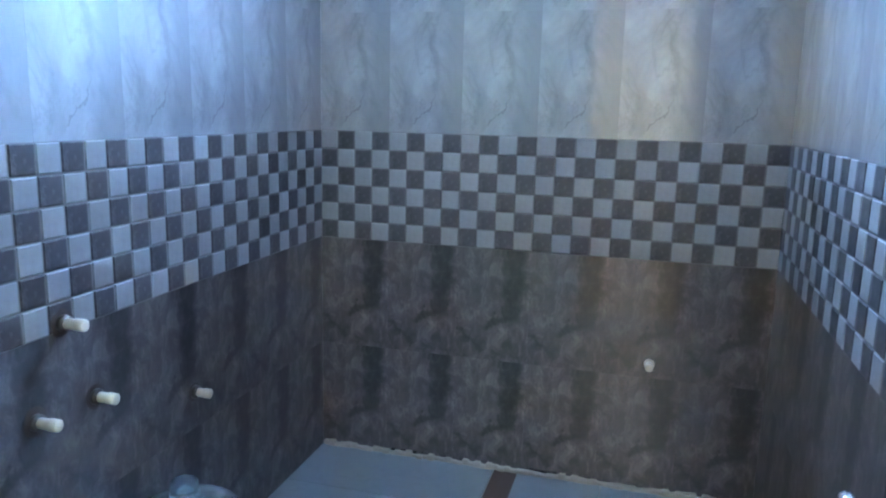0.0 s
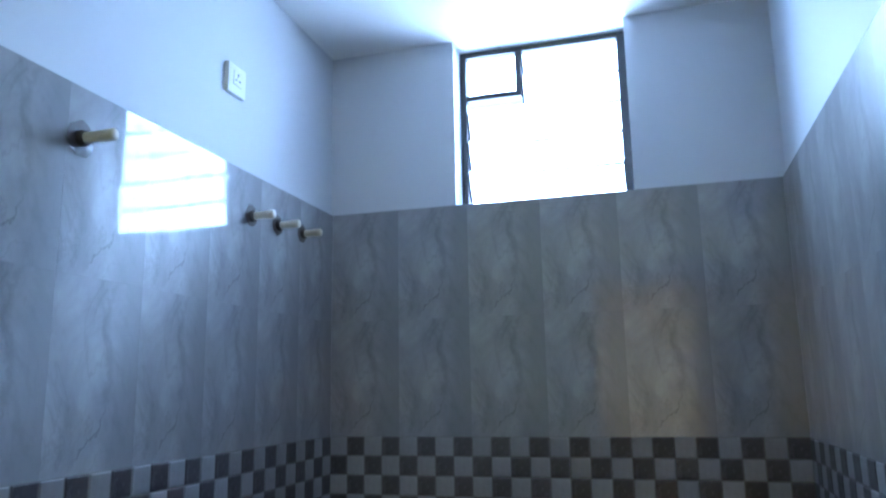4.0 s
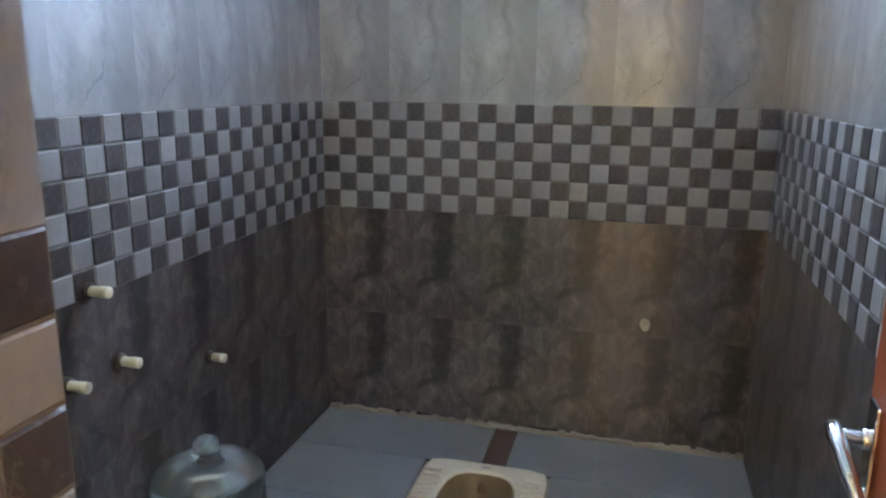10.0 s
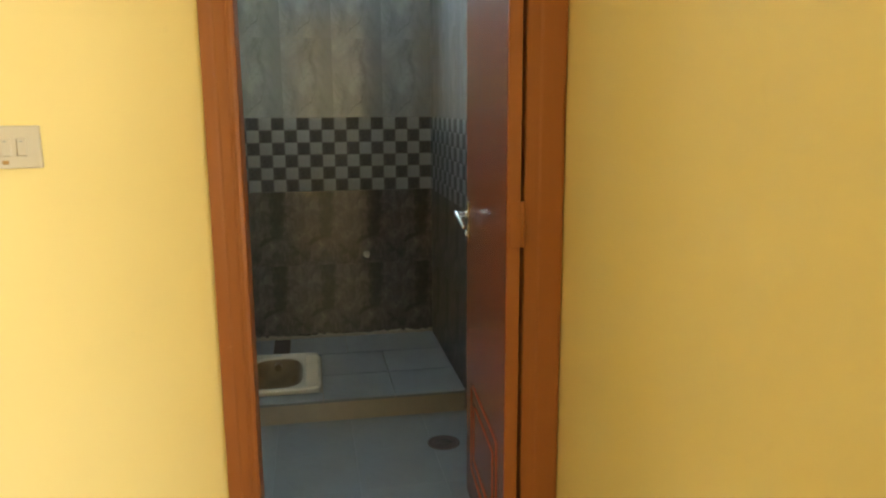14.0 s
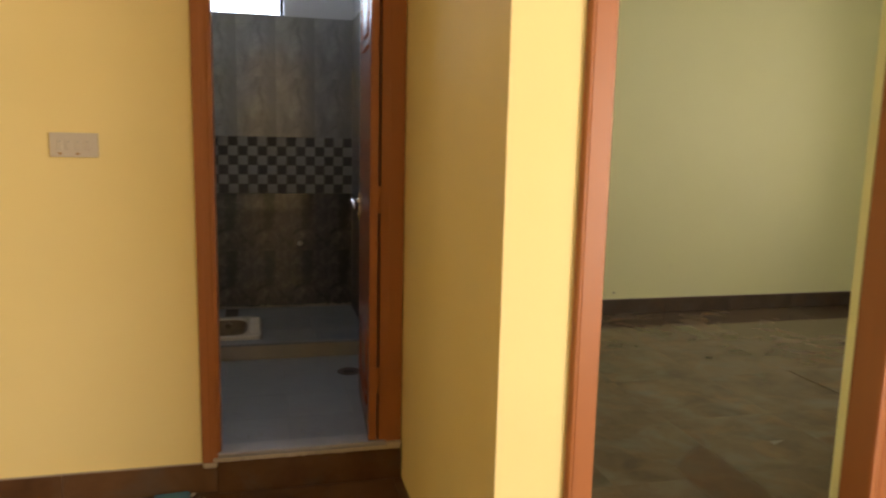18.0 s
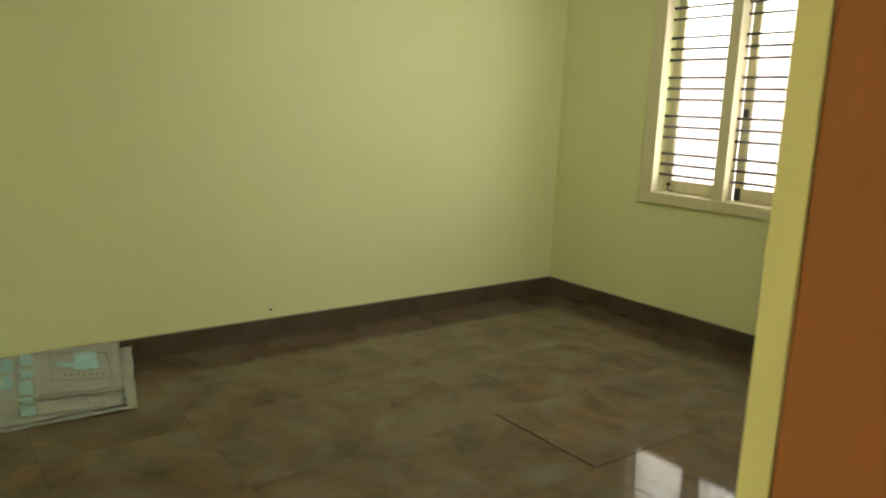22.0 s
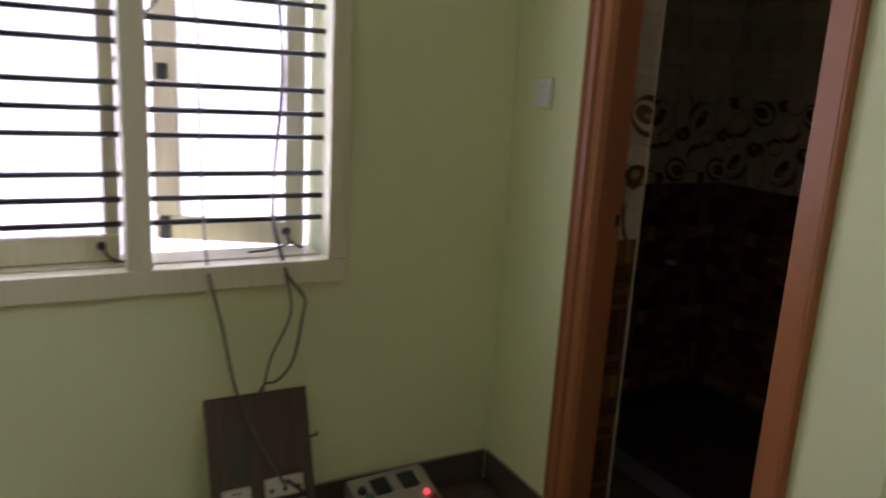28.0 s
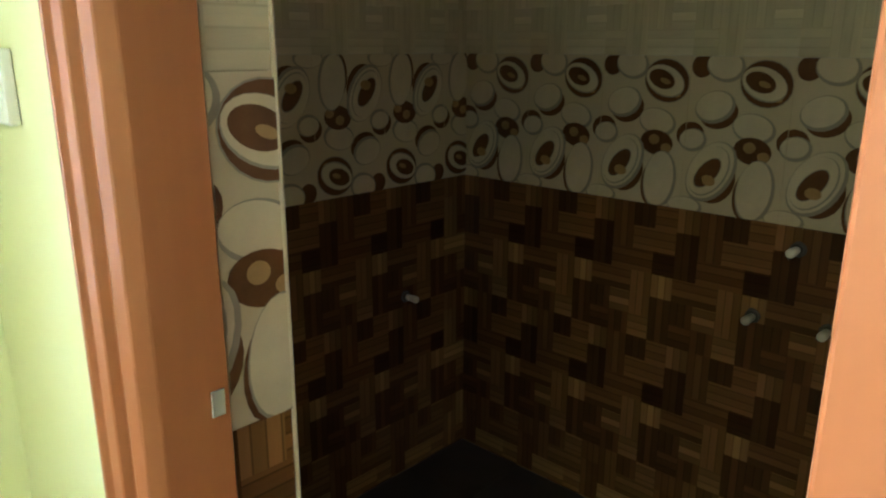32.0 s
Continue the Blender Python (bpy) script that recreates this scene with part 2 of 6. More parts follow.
def glaze(nodes, links, bsdf, rough, coat, wave):
    """The gloss of a fired tile: a soft sheen under a clear, slightly wavy glaze."""
    smear = noise_node(nodes, links, coords(nodes, links), 3.0, 5, 0.6)
    rr = nodes.new("ShaderNodeMapRange")
    rr.inputs[3].default_value, rr.inputs[4].default_value = rough * 0.7, rough * 1.4
    links.new(smear.outputs["Fac"], rr.inputs[0])
    links.new(rr.outputs[0], bsdf.inputs["Roughness"])
    bsdf.inputs["Coat Weight"].default_value = coat
    bsdf.inputs["Coat Roughness"].default_value = 0.035
    if coat > 0.5:
        tangent = nodes.new("ShaderNodeTangent")
        tangent.direction_type, tangent.axis = "RADIAL", "Z"
        links.new(tangent.outputs[0], bsdf.inputs["Tangent"])
        bsdf.inputs["Anisotropic"].default_value, bsdf.inputs["Anisotropic Rotation"].default_value = 0.9, 0.25
        bsdf.inputs["Specular IOR Level"].default_value = 0.5
    b = nodes.new("ShaderNodeBump")
    b.inputs["Strength"].default_value, b.inputs["Distance"].default_value = wave, 0.0016
    links.new(noise_node(nodes, links, coords(nodes, links, (22, 22, 3.5)), 1.0, 3, 0.5).outputs["Fac"], b.inputs["Height"])
    links.new(b.outputs["Normal"], bsdf.inputs["Normal"])
    links.new(b.outputs["Normal"], bsdf.inputs["Coat Normal"])


def shade_by_piece(nodes, links, col, spread):
    rv = nodes.new("ShaderNodeMapRange")
    rv.inputs[3].default_value, rv.inputs[4].default_value = 1 - spread, 1 + spread
    links.new(random_value(nodes), rv.inputs[0])
    gray = nodes.new("ShaderNodeCombineColor")
    for i in range(3):
        links.new(rv.outputs[0], gray.inputs[i])
    return mix_rgb(nodes, links, 1.0, col, gray.outputs[0], "MULTIPLY")


def marble_tile(name, light, mid, vein, rough, swirl=0.0, blotch=7.0, coat=0.0, wave=0.22, figure="", spread=0.06):
    """A printed glazed tile: the same figure on every tile, slight glaze waviness."""
    m, n, l, b = node_mat(name)
    v = coords(n, l, (1, 1, 0.62), (0, 0.35, 0))
    cloud = noise_node(n, l, v, blotch, 6, 0.62, swirl)
    r = ramp(n, [(0.32, mid), (0.5, tuple((a + c) / 2 for a, c in zip(mid, light))), (0.68, light)])
    l.new(cloud.outputs["Fac"], r.inputs[0])
    line = noise_node(n, l, v, blotch * 0.75, 5, 0.6, 0.9)
    ab = math_node(n, l, "ABSOLUTE", math_node(n, l, "SUBTRACT", line.outputs["Fac"], 0.5))
    vr = ramp(n, [(0.0, (1, 1, 1)), (0.018, (0, 0, 0))])
    l.new(ab, vr.inputs[0])
    col = mix_rgb(n, l, math_node(n, l, "MULTIPLY", vr.outputs[0], 0.22 if figure else 0.36), r.outputs[0], vein)
    if figure:
        sep = n.new("ShaderNodeSeparateXYZ")
        l.new(coords(n, l), sep.inputs[0])
        warp = noise_node(n, l, coords(n, l, (1, 0, 1)), 16 if figure == "flame" else 9, 6, 0.62)
        shift = n.new("ShaderNodeSeparateColor")
        l.new(warp.outputs["Color"], shift.inputs[0])
        amount = 0.11 if figure == "flame" else 0.12
        x = math_node(n, l, "ADD", sep.outputs["X"], math_node(n, l, "MULTIPLY_ADD", shift.outputs[0], amount, -amount / 2))
        z = math_node(n, l, "ADD", sep.outputs["Z"], math_node(n, l, "MULTIPLY_ADD", shift.outputs[2], amount, -amount / 2))
    if figure == "flame":
        # a pale flamed field, a jagged dark band beyond it with a spur back into the field, a duskier foot
        fine = noise_node(n, l, coords(n, l, (1, 0, 0.6)), 30, 5, 0.6, 1.2)
        flame = ramp(n, [(0.36, (0.66, 0.65, 0.65)), (0.5, (0.92, 0.92, 0.92)), (0.66, (1.50, 1.48, 1.46))])
        l.new(fine.outputs["Fac"], flame.inputs[0])
        col = mix_rgb(n, l, 1.0, col, flame.outputs[0], "MULTIPLY")
        band = math_node(n, l, "MULTIPLY", span(n, l, x, 0.160, 0.230, 0.026), span(n, l, z, 0.135, 0.50, 0.03))
        spur = math_node(n, l, "MULTIPLY", span(n, l, math_node(n, l, "SUBTRACT", z, math_node(n, l, "MULTIPLY", x, 0.55)), 0.045, 0.075, 0.012), span(n, l, x, 0.09, 0.24, 0.02))
        foot = math_node(n, l, "MULTIPLY", span(n, l, z, -0.2, 0.085, 0.03), 0.45)
        curl = math_node(n, l, "MULTIPLY", span(n, l, math_node(n, l, "ADD", z, math_node(n, l, "MULTIPLY", x, 0.8)), 0.10, 0.125, 0.010), 0.7)
        total = math_node(n, l, "MAXIMUM", math_node(n, l, "MAXIMUM", band, spur), math_node(n, l, "MAXIMUM", foot, curl))
        shade = mix_rgb(n, l, total, (1.08, 1.08, 1.08), (0.35, 0.34, 0.34))
        col = mix_rgb(n, l, 1.0, col, shade, "MULTIPLY")
    elif figure == "vein":
        # pale on one side, greyer beyond a wandering dark vein that forks off down to the corner
        grey = n.new("ShaderNodeMapRange")
        grey.inputs[1].default_value, grey.inputs[2].default_value = 0.120, 0.20
        l.new(x, grey.inputs[0])
        col = mix_rgb(n, l, math_node(n, l, "MULTIPLY", grey.outputs[0], 0.75), col, mid)
        upright = math_node(n, l, "ABSOLUTE", math_node(n, l, "SUBTRACT", x, math_node(n, l, "MULTIPLY_ADD", z, 0.03, 0.146)))
        slant = math_node(n, l, "ABSOLUTE", math_node(n, l, "SUBTRACT", x, math_node(n, l, "MULTIPLY_ADD", z, 0.62, 0.072)))
        fork = math_node(n, l, "ABSOLUTE", math_node(n, l, "SUBTRACT", x, math_node(n, l, "MULTIPLY_ADD", z, -0.75, 0.272)))
        total = None
        for d, lo, hi, half, k in ((upright, 0.120, 0.37, 0.0065, 0.30), (slant, 0.020, 0.120, 0.0022, 0.55), (fork, 0.05, 0.165, 0.008, 0.16)):
            mr = n.new("ShaderNodeMapRange")
            mr.inputs[1].default_value, mr.inputs[2].default_value = half * 0.3, half * 2
            mr.inputs[3].default_value, mr.inputs[4].default_value = k, 0.0
            l.new(d, mr.inputs[0])
            one = math_node(n, l, "MULTIPLY", mr.outputs[0], span(n, l, z, lo, hi, 0.012))
            total = one if total is None else math_node(n, l, "MAXIMUM", total, one)
        col = mix_rgb(n, l, total, col, vein)
    l.new(shade_by_piece(n, l, col, spread), b.inputs["Base Color"])
    glaze(n, l, b, rough, coat, wave)
    return m


def painted_wood(name, color, dark, rough=0.28):
    """Enamel-painted timber with long drawn grain and small chips."""
    m, n, l, b = node_mat(name)
    v = coords(n, l, (26, 26, 1.1))
    grain = noise_node(n, l, v, 2.2, 5, 0.55, 0.3)
    r = ramp(n, [(0.28, dark), (0.62, color)])
    l.new(grain.outputs["Fac"], r.inputs[0])
    spots = noise_node(n, l, coords(n, l), 34, 3, 0.6)
    sr = ramp(n, [(0.72, (0, 0, 0)), (0.78, (1, 1, 1))])
    l.new(spots.outputs["Fac"], sr.inputs[0])
    k = n.new("ShaderNodeMath")
    k.operation = "MULTIPLY"
    k.inputs[1].default_value = 0.35
    l.new(sr.outputs[0], k.inputs[0])
    col = mix_rgb(n, l, k.outputs[0], r.outputs[0], tuple(min(1, c * 1.5 + 0.03) for c in color))
    l.new(col, b.inputs["Base Color"])
    rr = n.new("ShaderNodeMapRange")
    rr.inputs[3].default_value, rr.inputs[4].default_value = rough - 0.03, rough + 0.06
    l.new(grain.outputs["Fac"], rr.inputs[0])
    l.new(rr.outputs[0], b.inputs["Roughness"])
    b.inputs["Specular IOR Level"].default_value = 0.36
    add_bump(n, l, b, grain.outputs["Fac"], 0.05, 0.0006)
    return m


def slate_tile(name, stops, rough, lighten=1.0):
    """Vitrified floor tile printed like rusty slate; large clouds, fine specks, worn gloss."""
    m, n, l, b = node_mat(name)
    geo = n.new("ShaderNodeNewGeometry")
    sh = n.new("ShaderNodeVectorMath")
    sh.operation = "ADD"
    cmb = n.new("ShaderNodeCombineXYZ")
    mul = n.new("ShaderNodeMath")
    mul.operation = "MULTIPLY"
    mul.inputs[1].default_value = 3.0
    l.new(random_value(n), mul.inputs[0])
    l.new(mul.outputs[0], cmb.inputs[0])
    l.new(mul.outputs[0], cmb.inputs[1])
    l.new(geo.outputs["Position"], sh.inputs[0])
    l.new(cmb.outputs[0], sh.inputs[1])
    v = sh.outputs[0]
    a = noise_node(n, l, v, 3.2, 7, 0.60, 0.5)
    r = ramp(n, stops)
    l.new(a.outputs["Fac"], r.inputs[0])
    c2 = noise_node(n, l, v, 4.6, 6, 0.58, 0.6)
    r2 = ramp(n, [(0.48, (0, 0, 0)), (0.70, (1, 1, 1))])
    l.new(c2.outputs["Fac"], r2.inputs[0])
    k = n.new("ShaderNodeMath")
    k.operation = "MULTIPLY"
    k.inputs[1].default_value = 0.42
    l.new(r2.outputs[0], k.inputs[0])
    col = mix_rgb(n, l, k.outputs[0], r.outputs[0], (0.130 * lighten, 0.135 * lighten, 0.120 * lighten))
    c3 = noise_node(n, l, v, 3.7, 6, 0.60, 0.6)
    r3 = ramp(n, [(0.52, (0, 0, 0)), (0.72, (1, 1, 1))])
    l.new(c3.outputs["Fac"], r3.inputs[0])
    k2 = n.new("ShaderNodeMath")
    k2.operation = "MULTIPLY"
    k2.inputs[1].default_value = 0.45
    l.new(r3.outputs[0], k2.inputs[0])
    col = mix_rgb(n, l, k2.outputs[0], col, (0.21 * lighten, 0.115 * lighten, 0.058 * lighten))
    l.new(col, b.inputs["Base Color"])
    rr = n.new("ShaderNodeMapRange")
    rr.inputs[3].default_value, rr.inputs[4].default_value = rough * 0.85, rough * 1.2
    l.new(c2.outputs["Fac"], rr.inputs[0])
    l.new(rr.outputs[0], b.inputs["Roughness"])
    b.inputs["Specular IOR Level"].default_value = 0.20
    add_bump(n, l, b, a.outputs["Fac"], 0.02, 0.0015)
    return m


def island_wood(name, stops, rough=0.2, along="z", seam_depth=0.55):
    """Printed parquet: every block takes its own brown, strips within it a shade apart, grain along them."""
    m, n, l, b = node_mat(name)
    geo = n.new("ShaderNodeNewGeometry")
    r = ramp(n, stops)
    l.new(geo.outputs["Random Per Island"], r.inputs[0])
    sep = n.new("ShaderNodeSeparateXYZ")
    l.new(coords(n, l), sep.inputs[0])
    across = math_node(n, l, "MULTIPLY", sep.outputs["X" if along == "z" else "Z"], 42.0)
    wn = n.new("ShaderNodeTexWhiteNoise")
    wn.noise_dimensions = "2D"
    cmb = n.new("ShaderNodeCombineXYZ")
    l.new(math_node(n, l, "FLOOR", across), cmb.inputs[0])
    l.new(math_node(n, l, "MULTIPLY", geo.outputs["Random Per Island"], 50.0), cmb.inputs[1])
    l.new(cmb.outputs[0], wn.inputs["Vector"])
    seam = math_node(n, l, "ABSOLUTE", math_node(n, l, "SUBTRACT", math_node(n, l, "FRACT", across), 0.5))
    line = n.new("ShaderNodeMapRange")
    line.inputs[1].default_value, line.inputs[2].default_value = 0.40, 0.49
    l.new(seam, line.inputs[0])
    g = noise_node(n, l, coords(n, l, (60, 60, 9) if along == "z" else (9, 60, 60)), 1.0, 5, 0.6, 0.3)
    col = mix_rgb(n, l, seam_depth, r.outputs[0], mix_rgb(n, l, wn.outputs["Value"], (0.36, 0.33, 0.30), (1.55, 1.50, 1.40)), "MULTIPLY")
    col = mix_rgb(n, l, 0.5, col, mix_rgb(n, l, g.outputs["Fac"], (0.4, 0.4, 0.4), (1.1, 1.1, 1.1)), "MULTIPLY")
    col = mix_rgb(n, l, math_node(n, l, "MULTIPLY", line.outputs[0], seam_depth), col, (0.02, 0.012, 0.006))
    l.new(col, b.inputs["Base Color"])
    b.inputs["Roughness"].default_value = rough
    add_bump(n, l, b, g.outputs["Fac"], 0.08, 0.001)
    return m


def glass_mat(name, color, rough=0.0, alpha=1.0):
    m, n, l, b = node_mat(name)
    b.inputs["Base Color"].default_value = (*color, 1)
    b.inputs["Transmission Weight"].default_value = alpha
    b.inputs["Roughness"].default_value = rough
    b.inputs["IOR"].default_value = 1.45
    add_bump(n, l, b, noise_node(n, l, coords(n, l), 30, 3).outputs["Fac"], 0.05, 0.001)
    return m


YELLOW = wall_paint("yellow_wall_paint", (0.80, 0.655, 0.29), (0.84, 0.695, 0.33))
GREEN = wall_paint("pale_green_wall_paint", (0.745, 0.755, 0.44), (0.775, 0.785, 0.47))
WHITE = wall_paint("white_wall_paint", (0.55, 0.56, 0.585), (0.59, 0.60, 0.625), 0.6)
CEIL = wall_paint("white_ceiling_paint", (0.80, 0.80, 0.79), (0.84, 0.84, 0.83), 0.7)
LIGHT_TILE = marble_tile("pale_grey_marble_tile", (0.385, 0.38, 0.382), (0.185, 0.183, 0.188), (0.10, 0.098, 0.098), 0.36, 0.5, coat=0.9, wave=0.20, figure="vein", spread=0.02)
DARK_TILE = marble_tile("dark_brown_marble_tile", (0.118, 0.100, 0.096), (0.078, 0.066, 0.063), (0.16, 0.14, 0.135), 0.36, 1.6, blotch=12.0, coat=0.7, wave=0.24, figure="flame", spread=0.03)
MOSAIC_DARK = marble_tile("charcoal_mosaic_glaze", (0.080, 0.070, 0.072), (0.046, 0.040, 0.042), (0.19, 0.18, 0.18), 0.5, 0.8, blotch=22.0, coat=0.08, spread=0.12)
MOSAIC_LIGHT = marble_tile("pale_mosaic_glaze", (0.31, 0.305, 0.306), (0.25, 0.246, 0.248), (0.21, 0.21, 0.21), 0.5, 0.8, blotch=22.0, coat=0.08, spread=0.05)
GROUT = plain("dark_mosaic_grout", (0.17, 0.16, 0.155), 0.7, vary=0.2)
BATH_FLOOR = marble_tile("white_bathroom_floor_tile", (0.235, 0.248, 0.258), (0.20, 0.212, 0.222), (0.18, 0.19, 0.20), 0.32, 0.4, blotch=3.0)
CEMENT = plain("raw_cement", (0.30, 0.26, 0.21), 0.85, vary=0.25, bump=0.5)
RISER = plain("beige_riser_tile", (0.36, 0.31, 0.25), 0.5, vary=0.2)
SILL_STONE = plain("grey_stone_sill", (0.26, 0.255, 0.26), 0.4, vary=0.2)
CERAMIC = plain("cream_glazed_ceramic", (0.66, 0.60, 0.48), 0.18, vary=0.10, scale=30, bump=0.03)
BLADE_EDGE = plain("grey_green_glass_edge", (0.16, 0.20, 0.19), 0.3, vary=0.1)
# Brown stain colour, used over the bowl's inside for its shade as well.
CERAMIC_STAIN_SHADE = plain("stained_shaded_ceramic", (0.20, 0.135, 0.070), 0.35, vary=0.35, scale=40, bump=0.03)
DARK = plain("dark_gap", (0.015, 0.012, 0.01), 0.8)
RUST_DRAIN = plain("rusty_drain_cover", (0.075, 0.042, 0.030), 0.55, vary=0.3)
CREAM_PVC = plain("cream_pvc_pipe", (0.66, 0.60, 0.48), 0.35, vary=0.08)
BROWN_FLANGE = plain("dark_brown_flange", (0.06, 0.045, 0.035), 0.45)
FRAME_WOOD = painted_wood("orange_brown_enamel_wood", (0.355, 0.131, 0.045), (0.34, 0.123, 0.042), 0.34)
DOOR_WOOD = plain("red_brown_door_enamel", (0.28, 0.078, 0.037), 0.25, vary=0.10, scale=9.0, bump=0.03)
CHROME = plain("polished_chrome", (0.75, 0.75, 0.76), 0.14, 1.0, vary=0.04, bump=0.0)
STEEL = plain("dull_steel", (0.42, 0.42, 0.43), 0.35, 1.0, vary=0.1, bump=0.05)
IVORY_PLASTIC = plain("aged_ivory_switch_plastic", (0.56, 0.51, 0.42), 0.35, vary=0.05, bump=0.03)
WHITE_PLASTIC = plain("white_switch_plastic", (0.76, 0.75, 0.71), 0.32, vary=0.04, bump=0.03)
GREY_PLASTIC = plain("grey_instrument_plastic", (0.42, 0.385, 0.31), 0.45, vary=0.08, bump=0.05)
BLACK_PLASTIC = plain("black_plastic", (0.02, 0.02, 0.022), 0.4, vary=0.1, bump=0.05)
IRON = plain("dark_painted_iron_bar", (0.028, 0.027, 0.028), 0.45, vary=0.2, bump=0.1)
CREAM_PAINT = painted_wood("cream_enamel_window_wood", (0.76, 0.70, 0.50), (0.70, 0.63, 0.43), 0.35)
BEDROOM_FLOOR = slate_tile("brown_slate_floor_tile", [(0.30, (0.082, 0.056, 0.040)), (0.45, (0.118, 0.081, 0.056)), (0.56, (0.140, 0.099, 0.069)), (0.72, (0.165, 0.132, 0.098))], 0.055, 1.2)
HALL_FLOOR = slate_tile("dark_brown_slate_floor_tile", [(0.25, (0.060, 0.028, 0.014)), (0.5, (0.105, 0.050, 0.023)), (0.75, (0.15, 0.082, 0.040))], 0.3, 0.8)
SKIRTING = slate_tile("brown_skirting_tile", [(0.25, (0.065, 0.046, 0.032)), (0.5, (0.095, 0.07, 0.05)), (0.75, (0.125, 0.10, 0.075))], 0.4, 0.8)
BROWNS = [(0.0, (0.072, 0.030, 0.011)), (0.4, (0.135, 0.060, 0.021)), (0.7, (0.205, 0.098, 0.032)), (0.88, (0.32, 0.175, 0.058)), (1.0, (0.42, 0.245, 0.088))]
CREAMS = [(0.0, (0.56, 0.48, 0.32)), (0.5, (0.65, 0.57, 0.39)), (1.0, (0.72, 0.64, 0.46))]
PARQUET_DARK = [island_wood("dark_parquet_print", BROWNS, along=a) for a in ("z", "x")]
PARQUET_LIGHT = [island_wood("pale_parquet_print", CREAMS, along=a, seam_depth=0.16) for a in ("z", "x")]
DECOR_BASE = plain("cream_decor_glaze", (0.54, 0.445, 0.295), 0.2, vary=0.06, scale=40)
DECOR_PEBBLE = plain("pale_pebble_print", (0.585, 0.49, 0.335), 0.2, vary=0.14, scale=60)
DECOR_EDGE = plain("grey_pebble_outline", (0.30, 0.26, 0.20), 0.2, vary=0.1)
DECOR_BROWN = plain("brown_wood_print", (0.12, 0.055, 0.022), 0.2, vary=0.35, scale=60)
DECOR_OCHRE = plain("ochre_wood_print", (0.36, 0.22, 0.09), 0.2, vary=0.3, scale=60)
BRASS_TRIM = plain("cream_tile_trim", (0.62, 0.54, 0.38), 0.35, vary=0.1)
BATH2_FLOOR = slate_tile("dark_bathroom_floor_tile", [(0.25, (0.040, 0.028, 0.020)), (0.5, (0.062, 0.045, 0.033)), (0.75, (0.085, 0.066, 0.050))], 0.45, 0.4)
FROSTED_GLASS = glass_mat("frosted_window_glass", (0.96, 0.97, 0.99), 0.6)
CLEAR_GLASS = glass_mat("clear_window_glass", (0.98, 0.99, 0.99), 0.02)
JAR_PLASTIC = glass_mat("clear_bluish_bottle_plastic", (0.86, 0.93, 0.95), 0.18)
SACK_CLOTH = plain("white_woven_sack", (0.72, 0.75, 0.70), 0.7, vary=0.15, scale=50, bump=0.6)
SACK_BLUE = plain("faded_blue_print", (0.36, 0.58, 0.63), 0.7, vary=0.2, scale=50, bump=0.4)
SACK_GREY = plain("faded_grey_print", (0.34, 0.35, 0.33), 0.7, vary=0.2, scale=50, bump=0.4)
BOARD_WOOD = painted_wood("dark_stained_board", (0.10, 0.065, 0.045), (0.06, 0.04, 0.03), 0.5)
CABLE = plain("grey_cable_sheath", (0.10, 0.095, 0.085), 0.45)
RED_PLASTIC = plain("red_plastic", (0.42, 0.06, 0.04), 0.35)
GREEN_PLASTIC = plain("green_plastic", (0.04, 0.20, 0.09), 0.35)
BLUE_PAPER = plain("blue_carton", (0.06, 0.20, 0.30), 0.5, vary=0.15)
DUST = plain("cement_debris", (0.42, 0.36, 0.28), 0.9, vary=0.3, bump=0.6)
FACADE = wall_paint("pink_white_facade", (0.72, 0.62, 0.62), (0.78, 0.68, 0.68), 0.7)
FACADE_RED = plain("terracotta_paint", (0.52, 0.15, 0.07), 0.6)


# ---------------------------------------------------------------- mesh helpers
def mesh_of(name, bm, mats):
    me = bpy.data.meshes.new(name)
    bmesh.ops.recalc_face_normals(bm, faces=bm.faces)
    bm.to_mesh(me)
    bm.free()
    for m in (mats if isinstance(mats, (list, tuple)) else [mats]):
        me.materials.append(m)
    return me


def part(name, bm, mats, parent=None, label="", m=None):
    """One bmesh as one mesh object, under a thing or a part where one is given."""
    ob = new(name, mesh_of(name, bm, mats))
    if m is not None:
        ob.matrix_basis = m
    if parent is not None:
        ob.parent = parent
    return tagged(ob, label)


def structure(name, bm, mats, label, category):
    return tagged(part(name, bm, mats), label, category, kind="structure")


def thing(name, label, category, m=None, group=""):
    ob = new(name)
    ob.empty_display_size = 0.1
    if m is not None:
        ob.matrix_basis = m
    return tagged(ob, label, category, group)


def piece(name, me, parent, m):
    """A further object on a shared mesh."""
    ob = new(name, me)
    ob.parent = parent
    ob.matrix_basis = m
    return ob


def box(x0, x1, y0, y1, z0, z1, bevel=0.0, bm=None, segments=1, mat=0):
    bm = bm or bmesh.new()
    r = bmesh.ops.create_cube(bm, size=1.0, matrix=Matrix.Translation(((x0 + x1) / 2, (y0 + y1) / 2, (z0 + z1) / 2)) @ Matrix.Diagonal((x1 - x0, y1 - y0, z1 - z0, 1)))
    vs = r["verts"]
    fs = {f for v in vs for f in v.link_faces}
    for f in fs:
        f.material_index = mat
    if bevel:
        es = list({e for v in vs for e in v.link_edges})
        bmesh.ops.bevel(bm, geom=es, offset=bevel, segments=segments, affect="EDGES", profile=0.6)
    return bm


